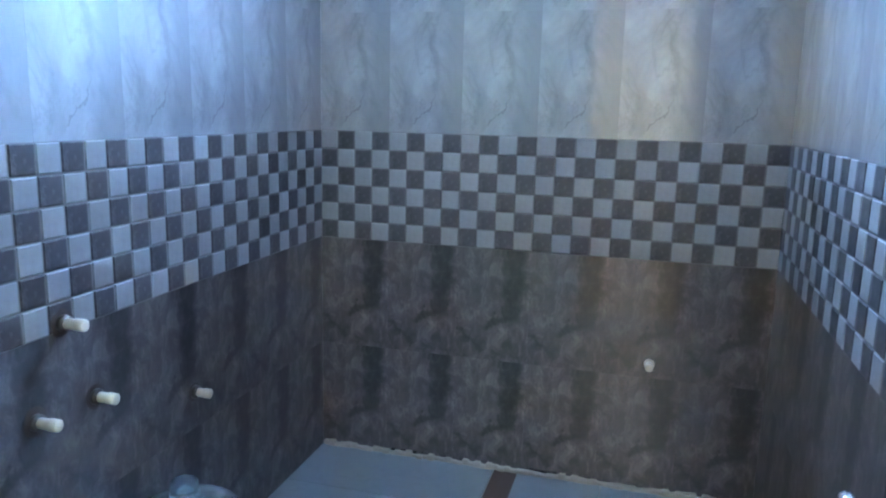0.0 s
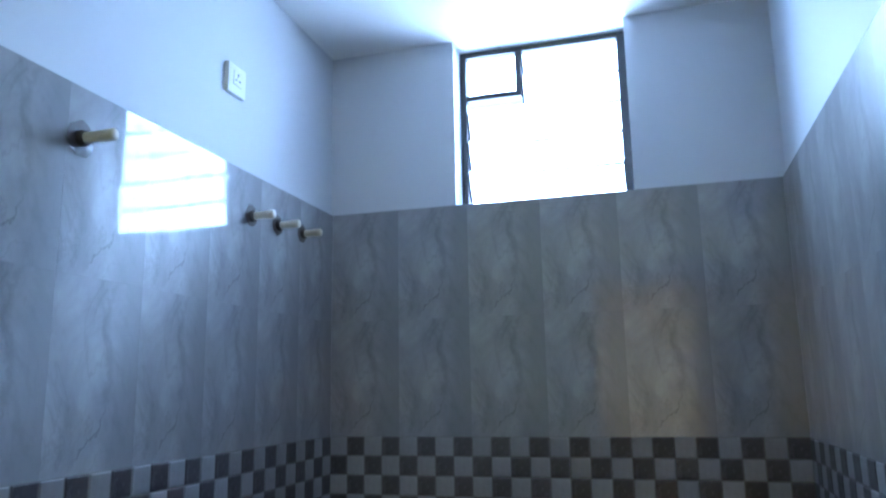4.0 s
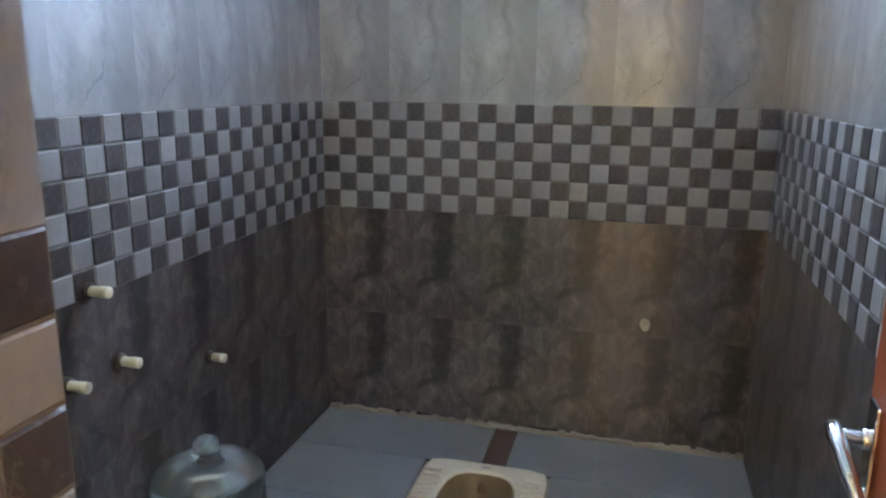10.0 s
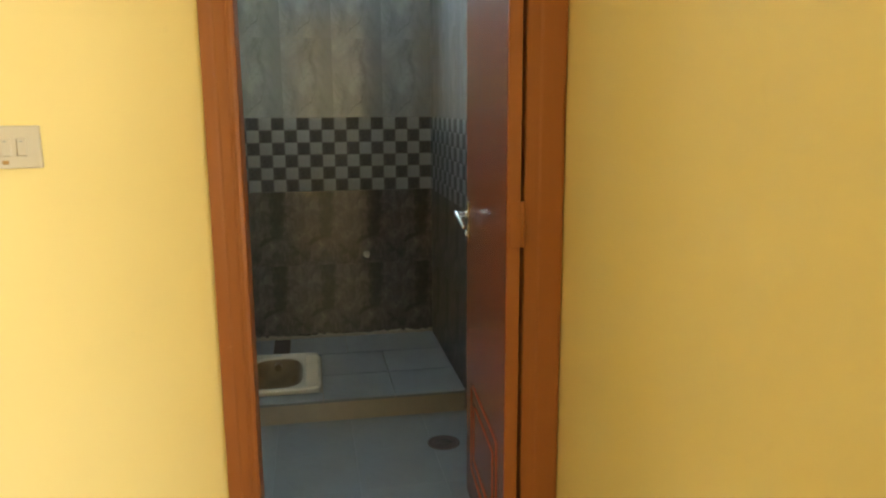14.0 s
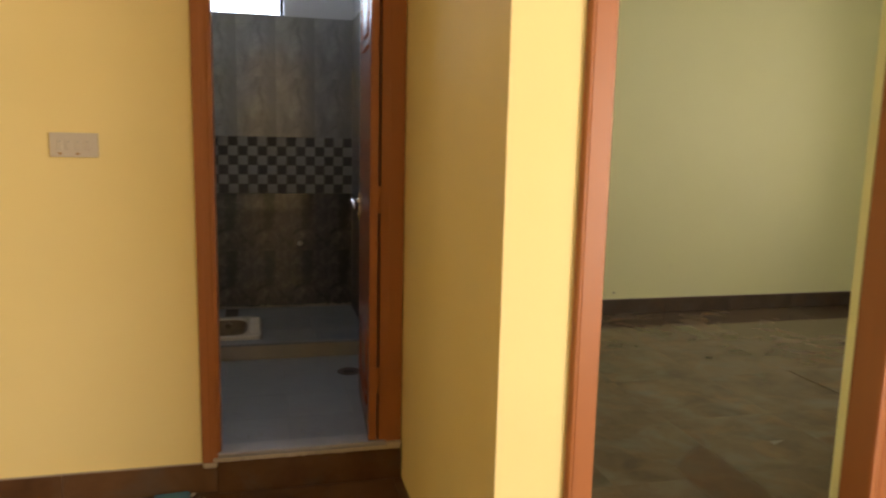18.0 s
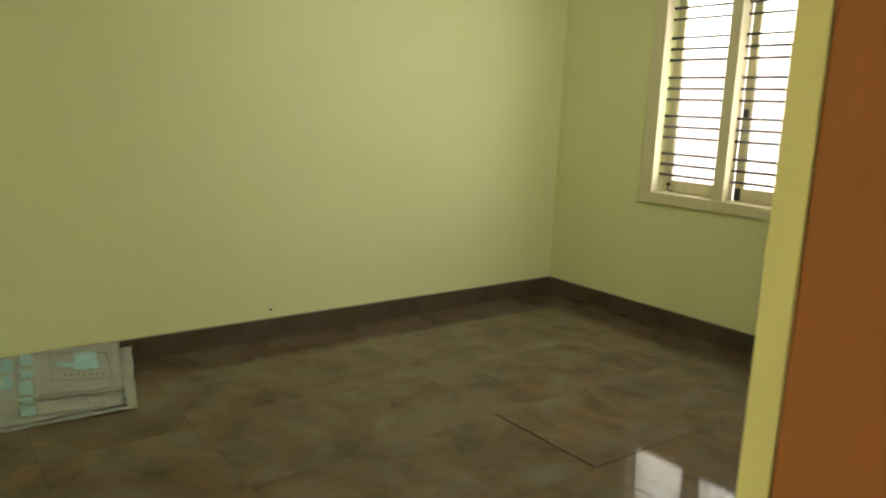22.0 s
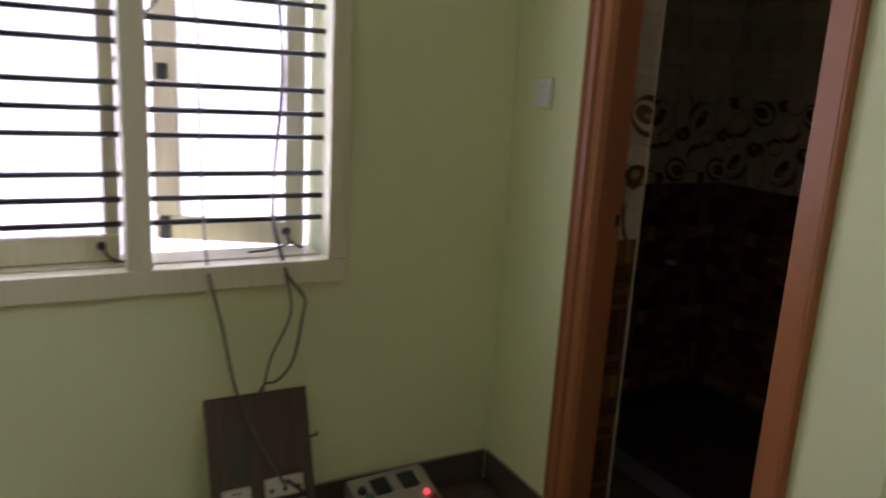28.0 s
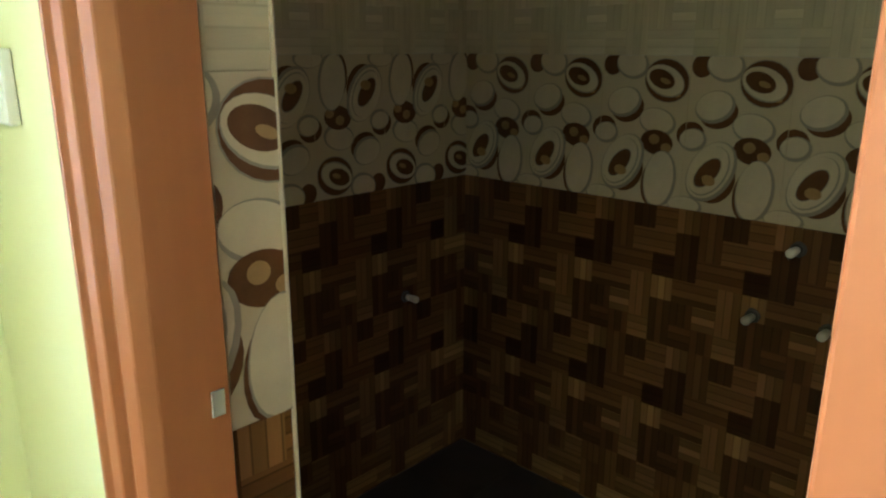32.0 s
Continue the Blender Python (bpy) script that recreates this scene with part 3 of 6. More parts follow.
def tube(points, radius, sides=8, bm=None, caps=True, mat=0):
    """A round bar along a line of points; radius may be a list."""
    bm = bm or bmesh.new()
    pts = [Vector(p) for p in points]
    rad = radius if isinstance(radius, (list, tuple)) else [radius] * len(pts)
    rings, ref = [], None
    for i, p in enumerate(pts):
        d = (pts[min(i + 1, len(pts) - 1)] - pts[max(i - 1, 0)]).normalized()
        if ref is None:
            ref = d.orthogonal().normalized()
        ref = (ref - d * ref.dot(d)).normalized()
        side = d.cross(ref)
        rings.append([bm.verts.new(p + (ref * math.cos(a) + side * math.sin(a)) * rad[i]) for a in (2 * math.pi * k / sides for k in range(sides))])
    for a, b in zip(rings, rings[1:]):
        for k in range(sides):
            f = bm.faces.new((a[k], a[(k + 1) % sides], b[(k + 1) % sides], b[k]))
            f.smooth, f.material_index = True, mat
    if caps:
        bm.faces.new(rings[0]).material_index = mat
        bm.faces.new(rings[-1]).material_index = mat
    return bm


def lathe(profile, sides=24, bm=None, mat=0, turn=None):
    """A turned shape round z from (radius, height) pairs."""
    bm = bm or bmesh.new()
    turn = turn or Matrix.Identity(4)
    rings = []
    for r, z in profile:
        if r < 1e-5:
            rings.append([bm.verts.new(turn @ Vector((0, 0, z)))])
        else:
            rings.append([bm.verts.new(turn @ Vector((r * math.cos(a), r * math.sin(a), z))) for a in (2 * math.pi * k / sides for k in range(sides))])
    for a, b in zip(rings, rings[1:]):
        for k in range(sides):
            q = [a[k % len(a)], a[(k + 1) % len(a)], b[(k + 1) % len(b)], b[k % len(b)]]
            q = list(dict.fromkeys(q))
            if len(q) > 2:
                f = bm.faces.new(q)
                f.smooth, f.material_index = True, mat
    return bm


def smooth_line(points, steps=6):
    """Catmull-Rom through the points."""
    p = [Vector(q) for q in points]
    p = [p[0] * 2 - p[1], *p, p[-1] * 2 - p[-2]]
    out = []
    for i in range(1, len(p) - 2):
        for k in range(steps):
            t = k / steps
            out.append(0.5 * (2 * p[i] + (p[i + 1] - p[i - 1]) * t + (2 * p[i - 1] - 5 * p[i] + 4 * p[i + 1] - p[i + 2]) * t * t + (3 * p[i] - p[i - 1] - 3 * p[i + 1] + p[i + 2]) * t ** 3))
    return out + [p[-2]]


def wall_boxes(axis, a0, a1, thick0, thick1, z0, z1, holes=()):
    """A wall along x or y with rectangular holes (from, to, low, high) through it."""
    bm = bmesh.new()
    cuts = sorted({a0, a1, *[h[0] for h in holes], *[h[1] for h in holes]})
    for s, e in zip(cuts, cuts[1:]):
        spans = [(z0, z1)]
        for h in holes:
            if h[0] <= s + 1e-6 and h[1] >= e - 1e-6:
                spans = [q for lo, hi in spans for q in ((lo, min(hi, h[2])), (max(lo, h[3]), hi)) if q[1] - q[0] > 1e-4]
        for lo, hi in spans:
            if axis == "x":
                box(s, e, thick0, thick1, lo, hi, bm=bm)
            else:
                box(thick0, thick1, s, e, lo, hi, bm=bm)
    bmesh.ops.remove_doubles(bm, verts=bm.verts, dist=1e-5)
    seen = {}
    for f in bm.faces:
        seen.setdefault(tuple(sorted(v.index for v in f.verts)), []).append(f)
    bmesh.ops.delete(bm, geom=[f for fs in seen.values() if len(fs) > 1 for f in fs], context="FACES")
    return bm


# ---------------------------------------------------------------- plan
BATH_W, BATH_Y0 = 1.50, -2.06          # first bathroom: back wall at y 0, left wall at x 0
HALL_Y = -2.235                        # hall face of the bathroom's door wall
ZF, ZP = 0.106, 0.20                   # bathroom floor, raised platform
ZB, ZT, ZTOP = 0.980, 1.355, 2.130      # mosaic band, top of the tiling
BATH_CEIL, ROOM_CEIL = 2.74, 2.95
TW, TH, SQ = 0.25, 0.39, 0.0625
SIDE_X, FRONT_Y, FRONT_IN = 1.436, -3.458, -3.335   # hall side wall, hall front wall and its bedroom face
BED_X0, BED_X1, BED_Y1 = 1.64, 5.91, 0.223
JOG_X, JOG_Y = 4.54, -2.812            # the second bathroom juts into the bedroom
D1 = (0.658, 1.436, 2.20)              # first bathroom door frame: from, to, top
D2 = (1.617, 2.645, 2.12)              # bedroom door frame
D3 = (4.730, 5.535, 2.12)              # second bathroom door frame
WIN = (-2.187, -0.655, 0.872, 2.235)   # bedroom window opening along y, low, high
B2_X0, B2_X1, B2_Y0 = 4.60, 6.555, -4.562  # second bathroom
B2_WALL, B2_FLOOR_Z, B2_ZB = -3.022, -0.126, 0.98
HALL_X0, HALL_X1, HALL_Y0 = -2.6, 3.62, -8.2


# ---------------------------------------------------------------- structure: first bathroom and hall
structure("wall_bathroom_back", wall_boxes("x", -0.15, 1.64, 0.012, 0.17, -0.1, ROOM_CEIL, [(0.458, 1.058, ZTOP - 0.004, BATH_CEIL + 0.001)]), WHITE, "white painted bathroom wall with a high louvred window opening", "wall")
structure("wall_bathroom_left", wall_boxes("y", HALL_Y + 0.155, 0.012, -0.15, -0.012, -0.1, ROOM_CEIL), WHITE, "white painted bathroom wall above grey tiling", "wall")
structure("wall_bathroom_right", wall_boxes("y", HALL_Y + 0.155, 0.012, BATH_W + 0.012, BED_X0 - 0.002, -0.1, ROOM_CEIL), WHITE, "white painted bathroom wall above grey tiling", "wall")
structure("wall_hall_bathroom", wall_boxes("x", HALL_X0, BED_X0 - 0.004, HALL_Y, BATH_Y0 - 0.001, -0.1, ROOM_CEIL, [(D1[0] + 0.012, D1[1] - 0.004, -0.1, D1[2])]), YELLOW, "yellow painted hall wall with the bathroom doorway", "wall")
structure("wall_hall_side", wall_boxes("y", FRONT_Y, HALL_Y - 0.001, SIDE_X, D2[0] + 0.012, -0.1, ROOM_CEIL), YELLOW, "yellow painted side wall of the hall recess", "wall")
structure("wall_hall_front", wall_boxes("x", D2[0] + 0.0125, HALL_X1 + 0.09, FRONT_Y, FRONT_Y + 0.09, -0.1, ROOM_CEIL, [(D2[0] + 0.0125, D2[1] - 0.012, -0.1, D2[2])]), YELLOW, "bright yellow painted hall wall with the bedroom doorway", "wall")
structure("wall_hall_left", wall_boxes("y", HALL_Y0, HALL_Y, HALL_X0 - 0.15, HALL_X0, -0.1, ROOM_CEIL), YELLOW, "plain yellow painted hall wall", "wall")
# Opening added for the lamp that stands in it, never in view.
structure("wall_hall_back", wall_boxes("x", HALL_X0 - 0.15, HALL_X1 + 0.15, HALL_Y0 - 0.15, HALL_Y0, -0.1, ROOM_CEIL, [(2.3, 3.2, 0.0, 2.2)]), YELLOW, "yellow painted hall wall with an added opening behind the view", "wall")
# The hole is assumed, to pass the hall's side daylight.
structure("wall_hall_right", wall_boxes("y", HALL_Y0, FRONT_Y - 0.001, HALL_X1, HALL_X1 + 0.09, -0.1, ROOM_CEIL, [(-6.9, -5.15, 0.0, 2.15)]), YELLOW, "yellow painted hall wall with an assumed opening, out of view", "wall")
structure("ceiling_bathroom", box(-0.011, BATH_W + 0.011, BATH_Y0, 0.17, BATH_CEIL, BATH_CEIL + 0.12), CEIL, "white painted bathroom ceiling", "ceiling")
structure("ceiling_hall", box(HALL_X0 - 0.15, HALL_X1 + 0.15, HALL_Y0 - 0.15, HALL_Y + 0.1, ROOM_CEIL + 0.001, ROOM_CEIL + 0.12), CEIL, "white painted hall ceiling", "ceiling")
structure("floor_bathroom_slab", box(-0.14, BATH_W + 0.13, BATH_Y0, 0.012, -0.12, ZF - 0.008), CEMENT, "cement bed under the bathroom floor tiles", "floor")
structure("floor_hall_slab", box(HALL_X0 - 0.15, HALL_X1 + 0.15, HALL_Y0 - 0.15, HALL_Y, -0.14, -0.008), GROUT, "cement bed under the hall floor tiles", "floor")

# ---------------------------------------------------------------- structure: bedroom and second bathroom
structure("wall_bedroom_far", wall_boxes("x", BED_X0 - 0.15, BED_X1 + 0.2, BED_Y1, BED_Y1 + 0.15, -0.1, ROOM_CEIL), GREEN, "pale green painted bedroom wall", "wall")
structure("wall_bedroom_left", wall_boxes("y", FRONT_IN + 0.001, BED_Y1 - 0.001, BED_X0 - 0.001, BED_X0 + 0.02, -0.1, ROOM_CEIL), GREEN, "pale green painted bedroom wall", "wall")
structure("wall_bedroom_window", wall_boxes("y", JOG_Y - 0.2, BED_Y1 - 0.001, BED_X1, BED_X1 + 0.2, -0.1, ROOM_CEIL, [WIN]), GREEN, "pale green painted bedroom wall with a wide barred window", "wall")
# The high hole is made up, to let the added fill light in.
structure("wall_bedroom_front", wall_boxes("x", BED_X0 - 0.06, JOG_X + 0.1, FRONT_Y + 0.0925, FRONT_IN, -0.1, ROOM_CEIL, [(D2[0] + 0.072, D2[1] - 0.112, -0.1, D2[2] - 0.06), (3.76, 4.40, 2.32, 2.80)]), GREEN, "pale green painted bedroom wall with the hall doorway and an added unseen opening", "wall")
structure("wall_bedroom_jog", wall_boxes("y", FRONT_IN + 0.001, JOG_Y - 0.101, JOG_X, JOG_X + 0.05, -0.1, ROOM_CEIL), GREEN, "pale green painted return wall", "wall")
structure("wall_second_bathroom_door", wall_boxes("x", JOG_X, BED_X1 - 0.001, JOG_Y - 0.1, JOG_Y, -0.1, ROOM_CEIL, [(D3[0] + 0.012, D3[1] - 0.012, -0.2, D3[2])]), GREEN, "pale green painted bedroom wall with the second bathroom doorway", "wall")
structure("wall_second_bathroom_near", wall_boxes("x", JOG_X + 0.06, B2_X1 + 0.1, B2_WALL, JOG_Y - 0.102, -0.2, ROOM_CEIL, [(D3[0] + 0.05, D3[1] - 0.029, -0.2, D3[2])]), CEMENT, "inner leaf of the second bathroom doorway wall", "wall")
structure("wall_second_bathroom_left", wall_boxes("y", B2_Y0 - 0.15, B2_WALL - 0.001, B2_X0 - 0.10, B2_X0 - 0.012, -0.2, ROOM_CEIL), WHITE, "second bathroom wall behind brown tiling", "wall")
structure("wall_second_bathroom_far", wall_boxes("x", B2_X0 - 0.1, B2_X1 + 0.15, B2_Y0 - 0.15, B2_Y0 - 0.012, -0.2, ROOM_CEIL), WHITE, "second bathroom wall behind brown tiling", "wall")
structure("wall_second_bathroom_right", wall_boxes("y", B2_Y0 - 0.011, B2_WALL - 0.001, B2_X1 + 0.012, B2_X1 + 0.15, -0.2, ROOM_CEIL), WHITE, "second bathroom wall behind brown tiling", "wall")
structure("ceiling_bedroom", box(BED_X0 - 0.15, B2_X1 + 0.15, FRONT_Y + 0.091, BED_Y1 + 0.15, ROOM_CEIL + 0.001, ROOM_CEIL + 0.12), CEIL, "white painted bedroom ceiling", "ceiling")
structure("ceiling_second_bathroom", box(B2_X0 - 0.1, B2_X1 + 0.012, B2_Y0 - 0.012, B2_WALL - 0.001, 2.52, 2.6), CEIL, "white painted ceiling of the second bathroom", "ceiling")
structure("roof_second_bathroom", box(HALL_X1, B2_X1 + 0.15, B2_Y0 - 0.15, FRONT_Y + 0.089, ROOM_CEIL + 0.001, ROOM_CEIL + 0.12), CEIL, "flat slab over the second bathroom", "roof")
structure("floor_bedroom_slab", box(BED_X0 - 0.05, BED_X1 + 0.05, FRONT_Y + 0.001, BED_Y1 + 0.05, -0.2, -0.008), GROUT, "cement bed under the bedroom floor tiles", "floor")
structure("floor_second_bathroom_slab", box(B2_X0 - 0.1, B2_X1 + 0.1, B2_Y0 - 0.1, B2_WALL + 0.1, -0.3, B2_FLOOR_Z - 0.008), GROUT, "cement bed under the dark bathroom floor tiles", "floor")
structure("ground", box(-60, 60, -60, 60, -3.4, -3.2), CEMENT, "bare grey ground outside the building", "ground")


# ---------------------------------------------------------------- door frames and doors
def moulded_bar(profile, length, bm=None, turn=None):
    """A straight bar of the given cross-section (x, y) standing along z."""
    bm = bm or bmesh.new()
    turn = turn or Matrix.Identity(4)
    lo = [bm.verts.new(turn @ Vector((x, y, 0))) for x, y in profile]
    hi = [bm.verts.new(turn @ Vector((x, y, length))) for x, y in profile]
    n = len(profile)
    for k in range(n):
        bm.faces.new((lo[k], lo[(k + 1) % n], hi[(k + 1) % n], hi[k]))
    bm.faces.new(lo)
    bm.faces.new(hi)
    return bm


def door_frame(name, label, x0, x1, z0, z1, y_face, depth, width, side, width_b=0.0, plain_a=False, splay=False):
    """Moulded frame in a wall along x; y_face is the moulded face, side +1 when its depth runs to +y."""
    f = tagged(thing(name, label, "door frame"), kind="structure")
    d = depth
    def section(w):
        return [(0, 0.0), (0.03 * w, -0.007), (0.12 * w, -0.0085), (0.34 * w, -0.0085), (0.40 * w, -0.0075), (0.45 * w, -0.0105), (0.70 * w, -0.0110),
            (0.75 * w, -0.0075), (0.80 * w, -0.0075), (0.85 * w, -0.010), (0.97 * w, -0.008), (w, 0.0), (w, d), (0, d)]
    def smooth(w):
        return [(0, 0.0), (0.03 * w, -0.007), (0.10 * w, -0.009), (0.60 * w, -0.010), (0.66 * w, -0.0085), (0.97 * w, -0.008), (w, 0.0), (w, d), (0, d)]
    def flat(w):
        return [(0, 0.0), (0.05 * w, -0.008), (0.13 * w, -0.010), (0.17 * w, -0.006), (0.20 * w, -0.009), (0.96 * w, -0.009), (w, 0.0), (w, d), (0, d)]
    def splayed(w):
        return [(0, 0.0), (0.04 * w, -0.010), (0.16 * w, -0.012), (0.22 * w, -0.004), (0.28 * w, -0.002), (0.34 * w, -0.008), (0.52 * w, -0.004), (0.58 * w, 0.008), (0.64 * w, 0.010),
                (0.70 * w, 0.004), (0.88 * w, 0.012), (w, 0.030), (w, d), (0, d)]
    def put(nm, m, length, w, shape=section):
        bm = moulded_bar([(x, y * side) for x, y in shape(w)], length, turn=m)
        bmesh.ops.bevel(bm, geom=[e for e in bm.edges if abs((e.verts[0].co - e.verts[1].co).length - length) < 1e-4], offset=0.0015, segments=1, affect="EDGES")
        part(nm, bm, FRAME_WOOD, f)
    put("jamb", Matrix.Translation((x0, y_face, z0)), z1 - z0, width, flat if plain_a else section)
    put("jamb", Matrix.Translation((x1, y_face, z0)) @ Matrix.Diagonal((-1, 1, 1, 1)), z1 - z0, width_b or width, splayed if splay else section if plain_a else smooth)
    put("head", Matrix.Translation((x0, y_face, z1)) @ Matrix(((0, 0, 1, 0), (0, 1, 0, 0), (-1, 0, 0, 0), (0, 0, 0, 1))), x1 - x0, width)
    return f


def panel_door(name, label, width, height, m, handle_side=1):
    """A flush-edged door leaf with raised mouldings; hinge edge at x 0, leaf along +x, outer face at y 0, leaf into +y."""
    d = thing(name, label, "door", m)
    t = 0.032
    part("leaf", box(0, width, 0, t, 0, height, 0.003), DOOR_WOOD, d)
    def moulding(pts, w=0.02, proud=0.003):
        bm = bmesh.new()
        for side in (-1, 1):
            y = -proud * 0.4 if side < 0 else t + proud * 0.4
            tube([(x, y, z) for x, z in pts] + [(pts[0][0], y, pts[0][1])], w * 0.5, 8, bm)
            for v in bm.verts:
                if side < 0 and v.co.y < t / 2:
                    v.co.y = max(-proud, min(0.001, v.co.y * 0.5))
                elif v.co.y > t / 2:
                    v.co.y = min(t + proud, max(t - 0.001, t + (v.co.y - t) * 0.5))
        part("panel_moulding", bm, DOOR_WOOD, d)
    arch = lambda a, b, lo, hi, rise: [(a, lo), (b, lo), (b, hi)] + [(b + (a - b) * k / 8, hi + rise * math.sin(math.pi * k / 8)) for k in range(1, 8)] + [(a, hi)]
    moulding(arch(0.10, width - 0.10, 0.12, 0.40, 0.0))
    moulding(arch(0.15, width - 0.15, 0.17, 0.35, 0.0), 0.014)
    moulding(arch(0.10, width - 0.10, 1.56, 1.80, 0.08))
    moulding(arch(0.15, width - 0.15, 1.61, 1.76, 0.06), 0.014)
    part("hinge_edge", box(-0.002, -0.0002, 0.001, t - 0.001, 0.002, height - 0.002), FRAME_WOOD, d, "orange-painted hinge edge")
    for z in (0.20, 0.923, height - 0.25):
        bm = box(-0.005, -0.0022, -0.010, t - 0.006, z, z + 0.105, 0.001)
        tube([(-0.003, -0.0045, z), (-0.003, -0.0045, z + 0.105)], 0.0045, 10, bm)
        part("hinge", bm, FRAME_WOOD, d, "painted-over hinge")
    zh, xh = 0.918, width - 0.040
    plate = part("handle_plate", box(xh - 0.018, xh + 0.018, t + 0.0005, t + 0.006, zh - 0.085, zh + 0.040, 0.003, None, 2), CHROME, d, "chrome handle plate")
    bm = tube([(xh, t + 0.005, zh), (xh, t + 0.012, zh), (xh, t + 0.012, zh), (xh, t + 0.034, zh)], [0.011, 0.011, 0.0085, 0.0085], 14)
    tube(smooth_line([(xh + 0.011, t + 0.036, zh + 0.004), (xh - 0.006, t + 0.037, zh + 0.003), (xh - 0.030, t + 0.034, zh - 0.004), (xh - 0.056, t + 0.029, zh - 0.018), (xh - 0.074, t + 0.024, zh - 0.032)], 5), [0.009] * 10 + [0.008] * 6 + [0.0065] * 4 + [0.004], 10, bm)
    part("lever", bm, CHROME, plate, "curved chrome lever handle")
    part("keyhole", lathe([(0.0, 0.0), (0.008, 0.0), (0.008, 0.004), (0.0, 0.004)], 14, turn=Matrix.Translation((xh, t + 0.010, zh - 0.06)) @ pose(0, 0, 0, 90)), CHROME, plate)
    return d


# ---------------------------------------------------------------- first bathroom
door_frame("door_frame_bathroom", "orange-brown moulded timber frame of the bathroom doorway", D1[0], D1[1], 0.125, D1[2], HALL_Y - 0.012, 0.085, 0.072, 1, 0.097)
door_frame("door_frame_bedroom", "orange-brown moulded timber frame of the bedroom doorway", D2[0], D2[1], 0.0, D2[2], FRONT_Y - 0.010, 0.100, 0.071, 1, 0.112, True)
door_frame("door_frame_second_bathroom", "orange-brown moulded timber frame of the second bathroom doorway", D3[0], D3[1], -0.1, D3[2], JOG_Y + 0.010, 0.114, 0.072, -1, 0.085, True, True)
panel_door("bathroom_door", "open red-brown panelled bathroom door with chrome lever handle", 0.612, 2.02, Matrix.Translation((1.330, -2.262, ZF + 0.062)) @ pose(0, 0, 0, 0, 0, 86.3))


def fill_block(name, x0, x1, y0, y1, z0, z1, mat, label):
    return structure(name, box(x0, x1, y0, y1, z0, z1), mat, label, "wall")


fill_block("reveal_bathroom_left", D1[0] + 0.013, D1[0] + 0.048, HALL_Y + 0.074, BATH_Y0 + 0.001, 0.1, D1[2], CEMENT, "cement reveal of the bathroom doorway")
fill_block("reveal_bathroom_right", D1[1] - 0.070, BATH_W + 0.012, HALL_Y + 0.074, BATH_Y0 + 0.001, 0.1, D1[2], WHITE, "white reveal of the bathroom doorway")
fill_block("reveal_bathroom_head", D1[0] + 0.013, D1[1] - 0.005, HALL_Y + 0.074, BATH_Y0 + 0.001, D1[2] - 0.07, D1[2], WHITE, "white lintel of the bathroom doorway")


def bathroom_step():
    s = tagged(thing("doorway_step", "dark brown tiled step with a grey stone sill", "step"), kind="structure")
    part("riser", box(0.715, 1.433, HALL_Y - 0.034, HALL_Y + 0.02, 0.0, 0.145, 0.003), HALL_FLOOR, s, "dark brown slate riser tile")
    bm = box(0.718, 1.37, HALL_Y - 0.040, HALL_Y + 0.055, 0.147, 0.166, 0.004)
    for v in bm.verts:
        if v.co.y < HALL_Y - 0.03:
            v.co.y += 0.006 * noise.noise(v.co * 40)
    part("sill", bm, SILL_STONE, s, "worn grey stone sill")
    bm = bmesh.new()
    for k in range(46):
        a = 0.70 + k * 0.0157
        r = 0.010 + 0.006 * random.random()
        box(a, a + 0.02, HALL_Y - 0.044 + 0.004 * random.random(), HALL_Y - 0.03, 0.140 - r * 0.5, 0.148, 0.002, bm)
    box(1.372, 1.4345, HALL_Y - 0.040, HALL_Y + 0.07, 0.143, 0.160, 0.006, bm)
    box(0.66, 0.716, HALL_Y - 0.022, HALL_Y + 0.07, 0.10, 0.124, 0.008, bm)
    part("mortar", bm, DUST, s, "rough cement mortar at the step edge")
    part("back_riser", box(0.72, 1.37, HALL_Y + 0.050, HALL_Y + 0.0545, ZF - 0.02, 0.147), CEMENT, s)
    for x0, x1 in ((0.722, 1.0), (1.0006, 1.368)):
        part("tile", box(x0, x1, HALL_Y + 0.0552, BATH_Y0 + 0.0015, ZF - 0.02, ZF + 0.0004, 0.001), BATH_FLOOR, s)


bathroom_step()


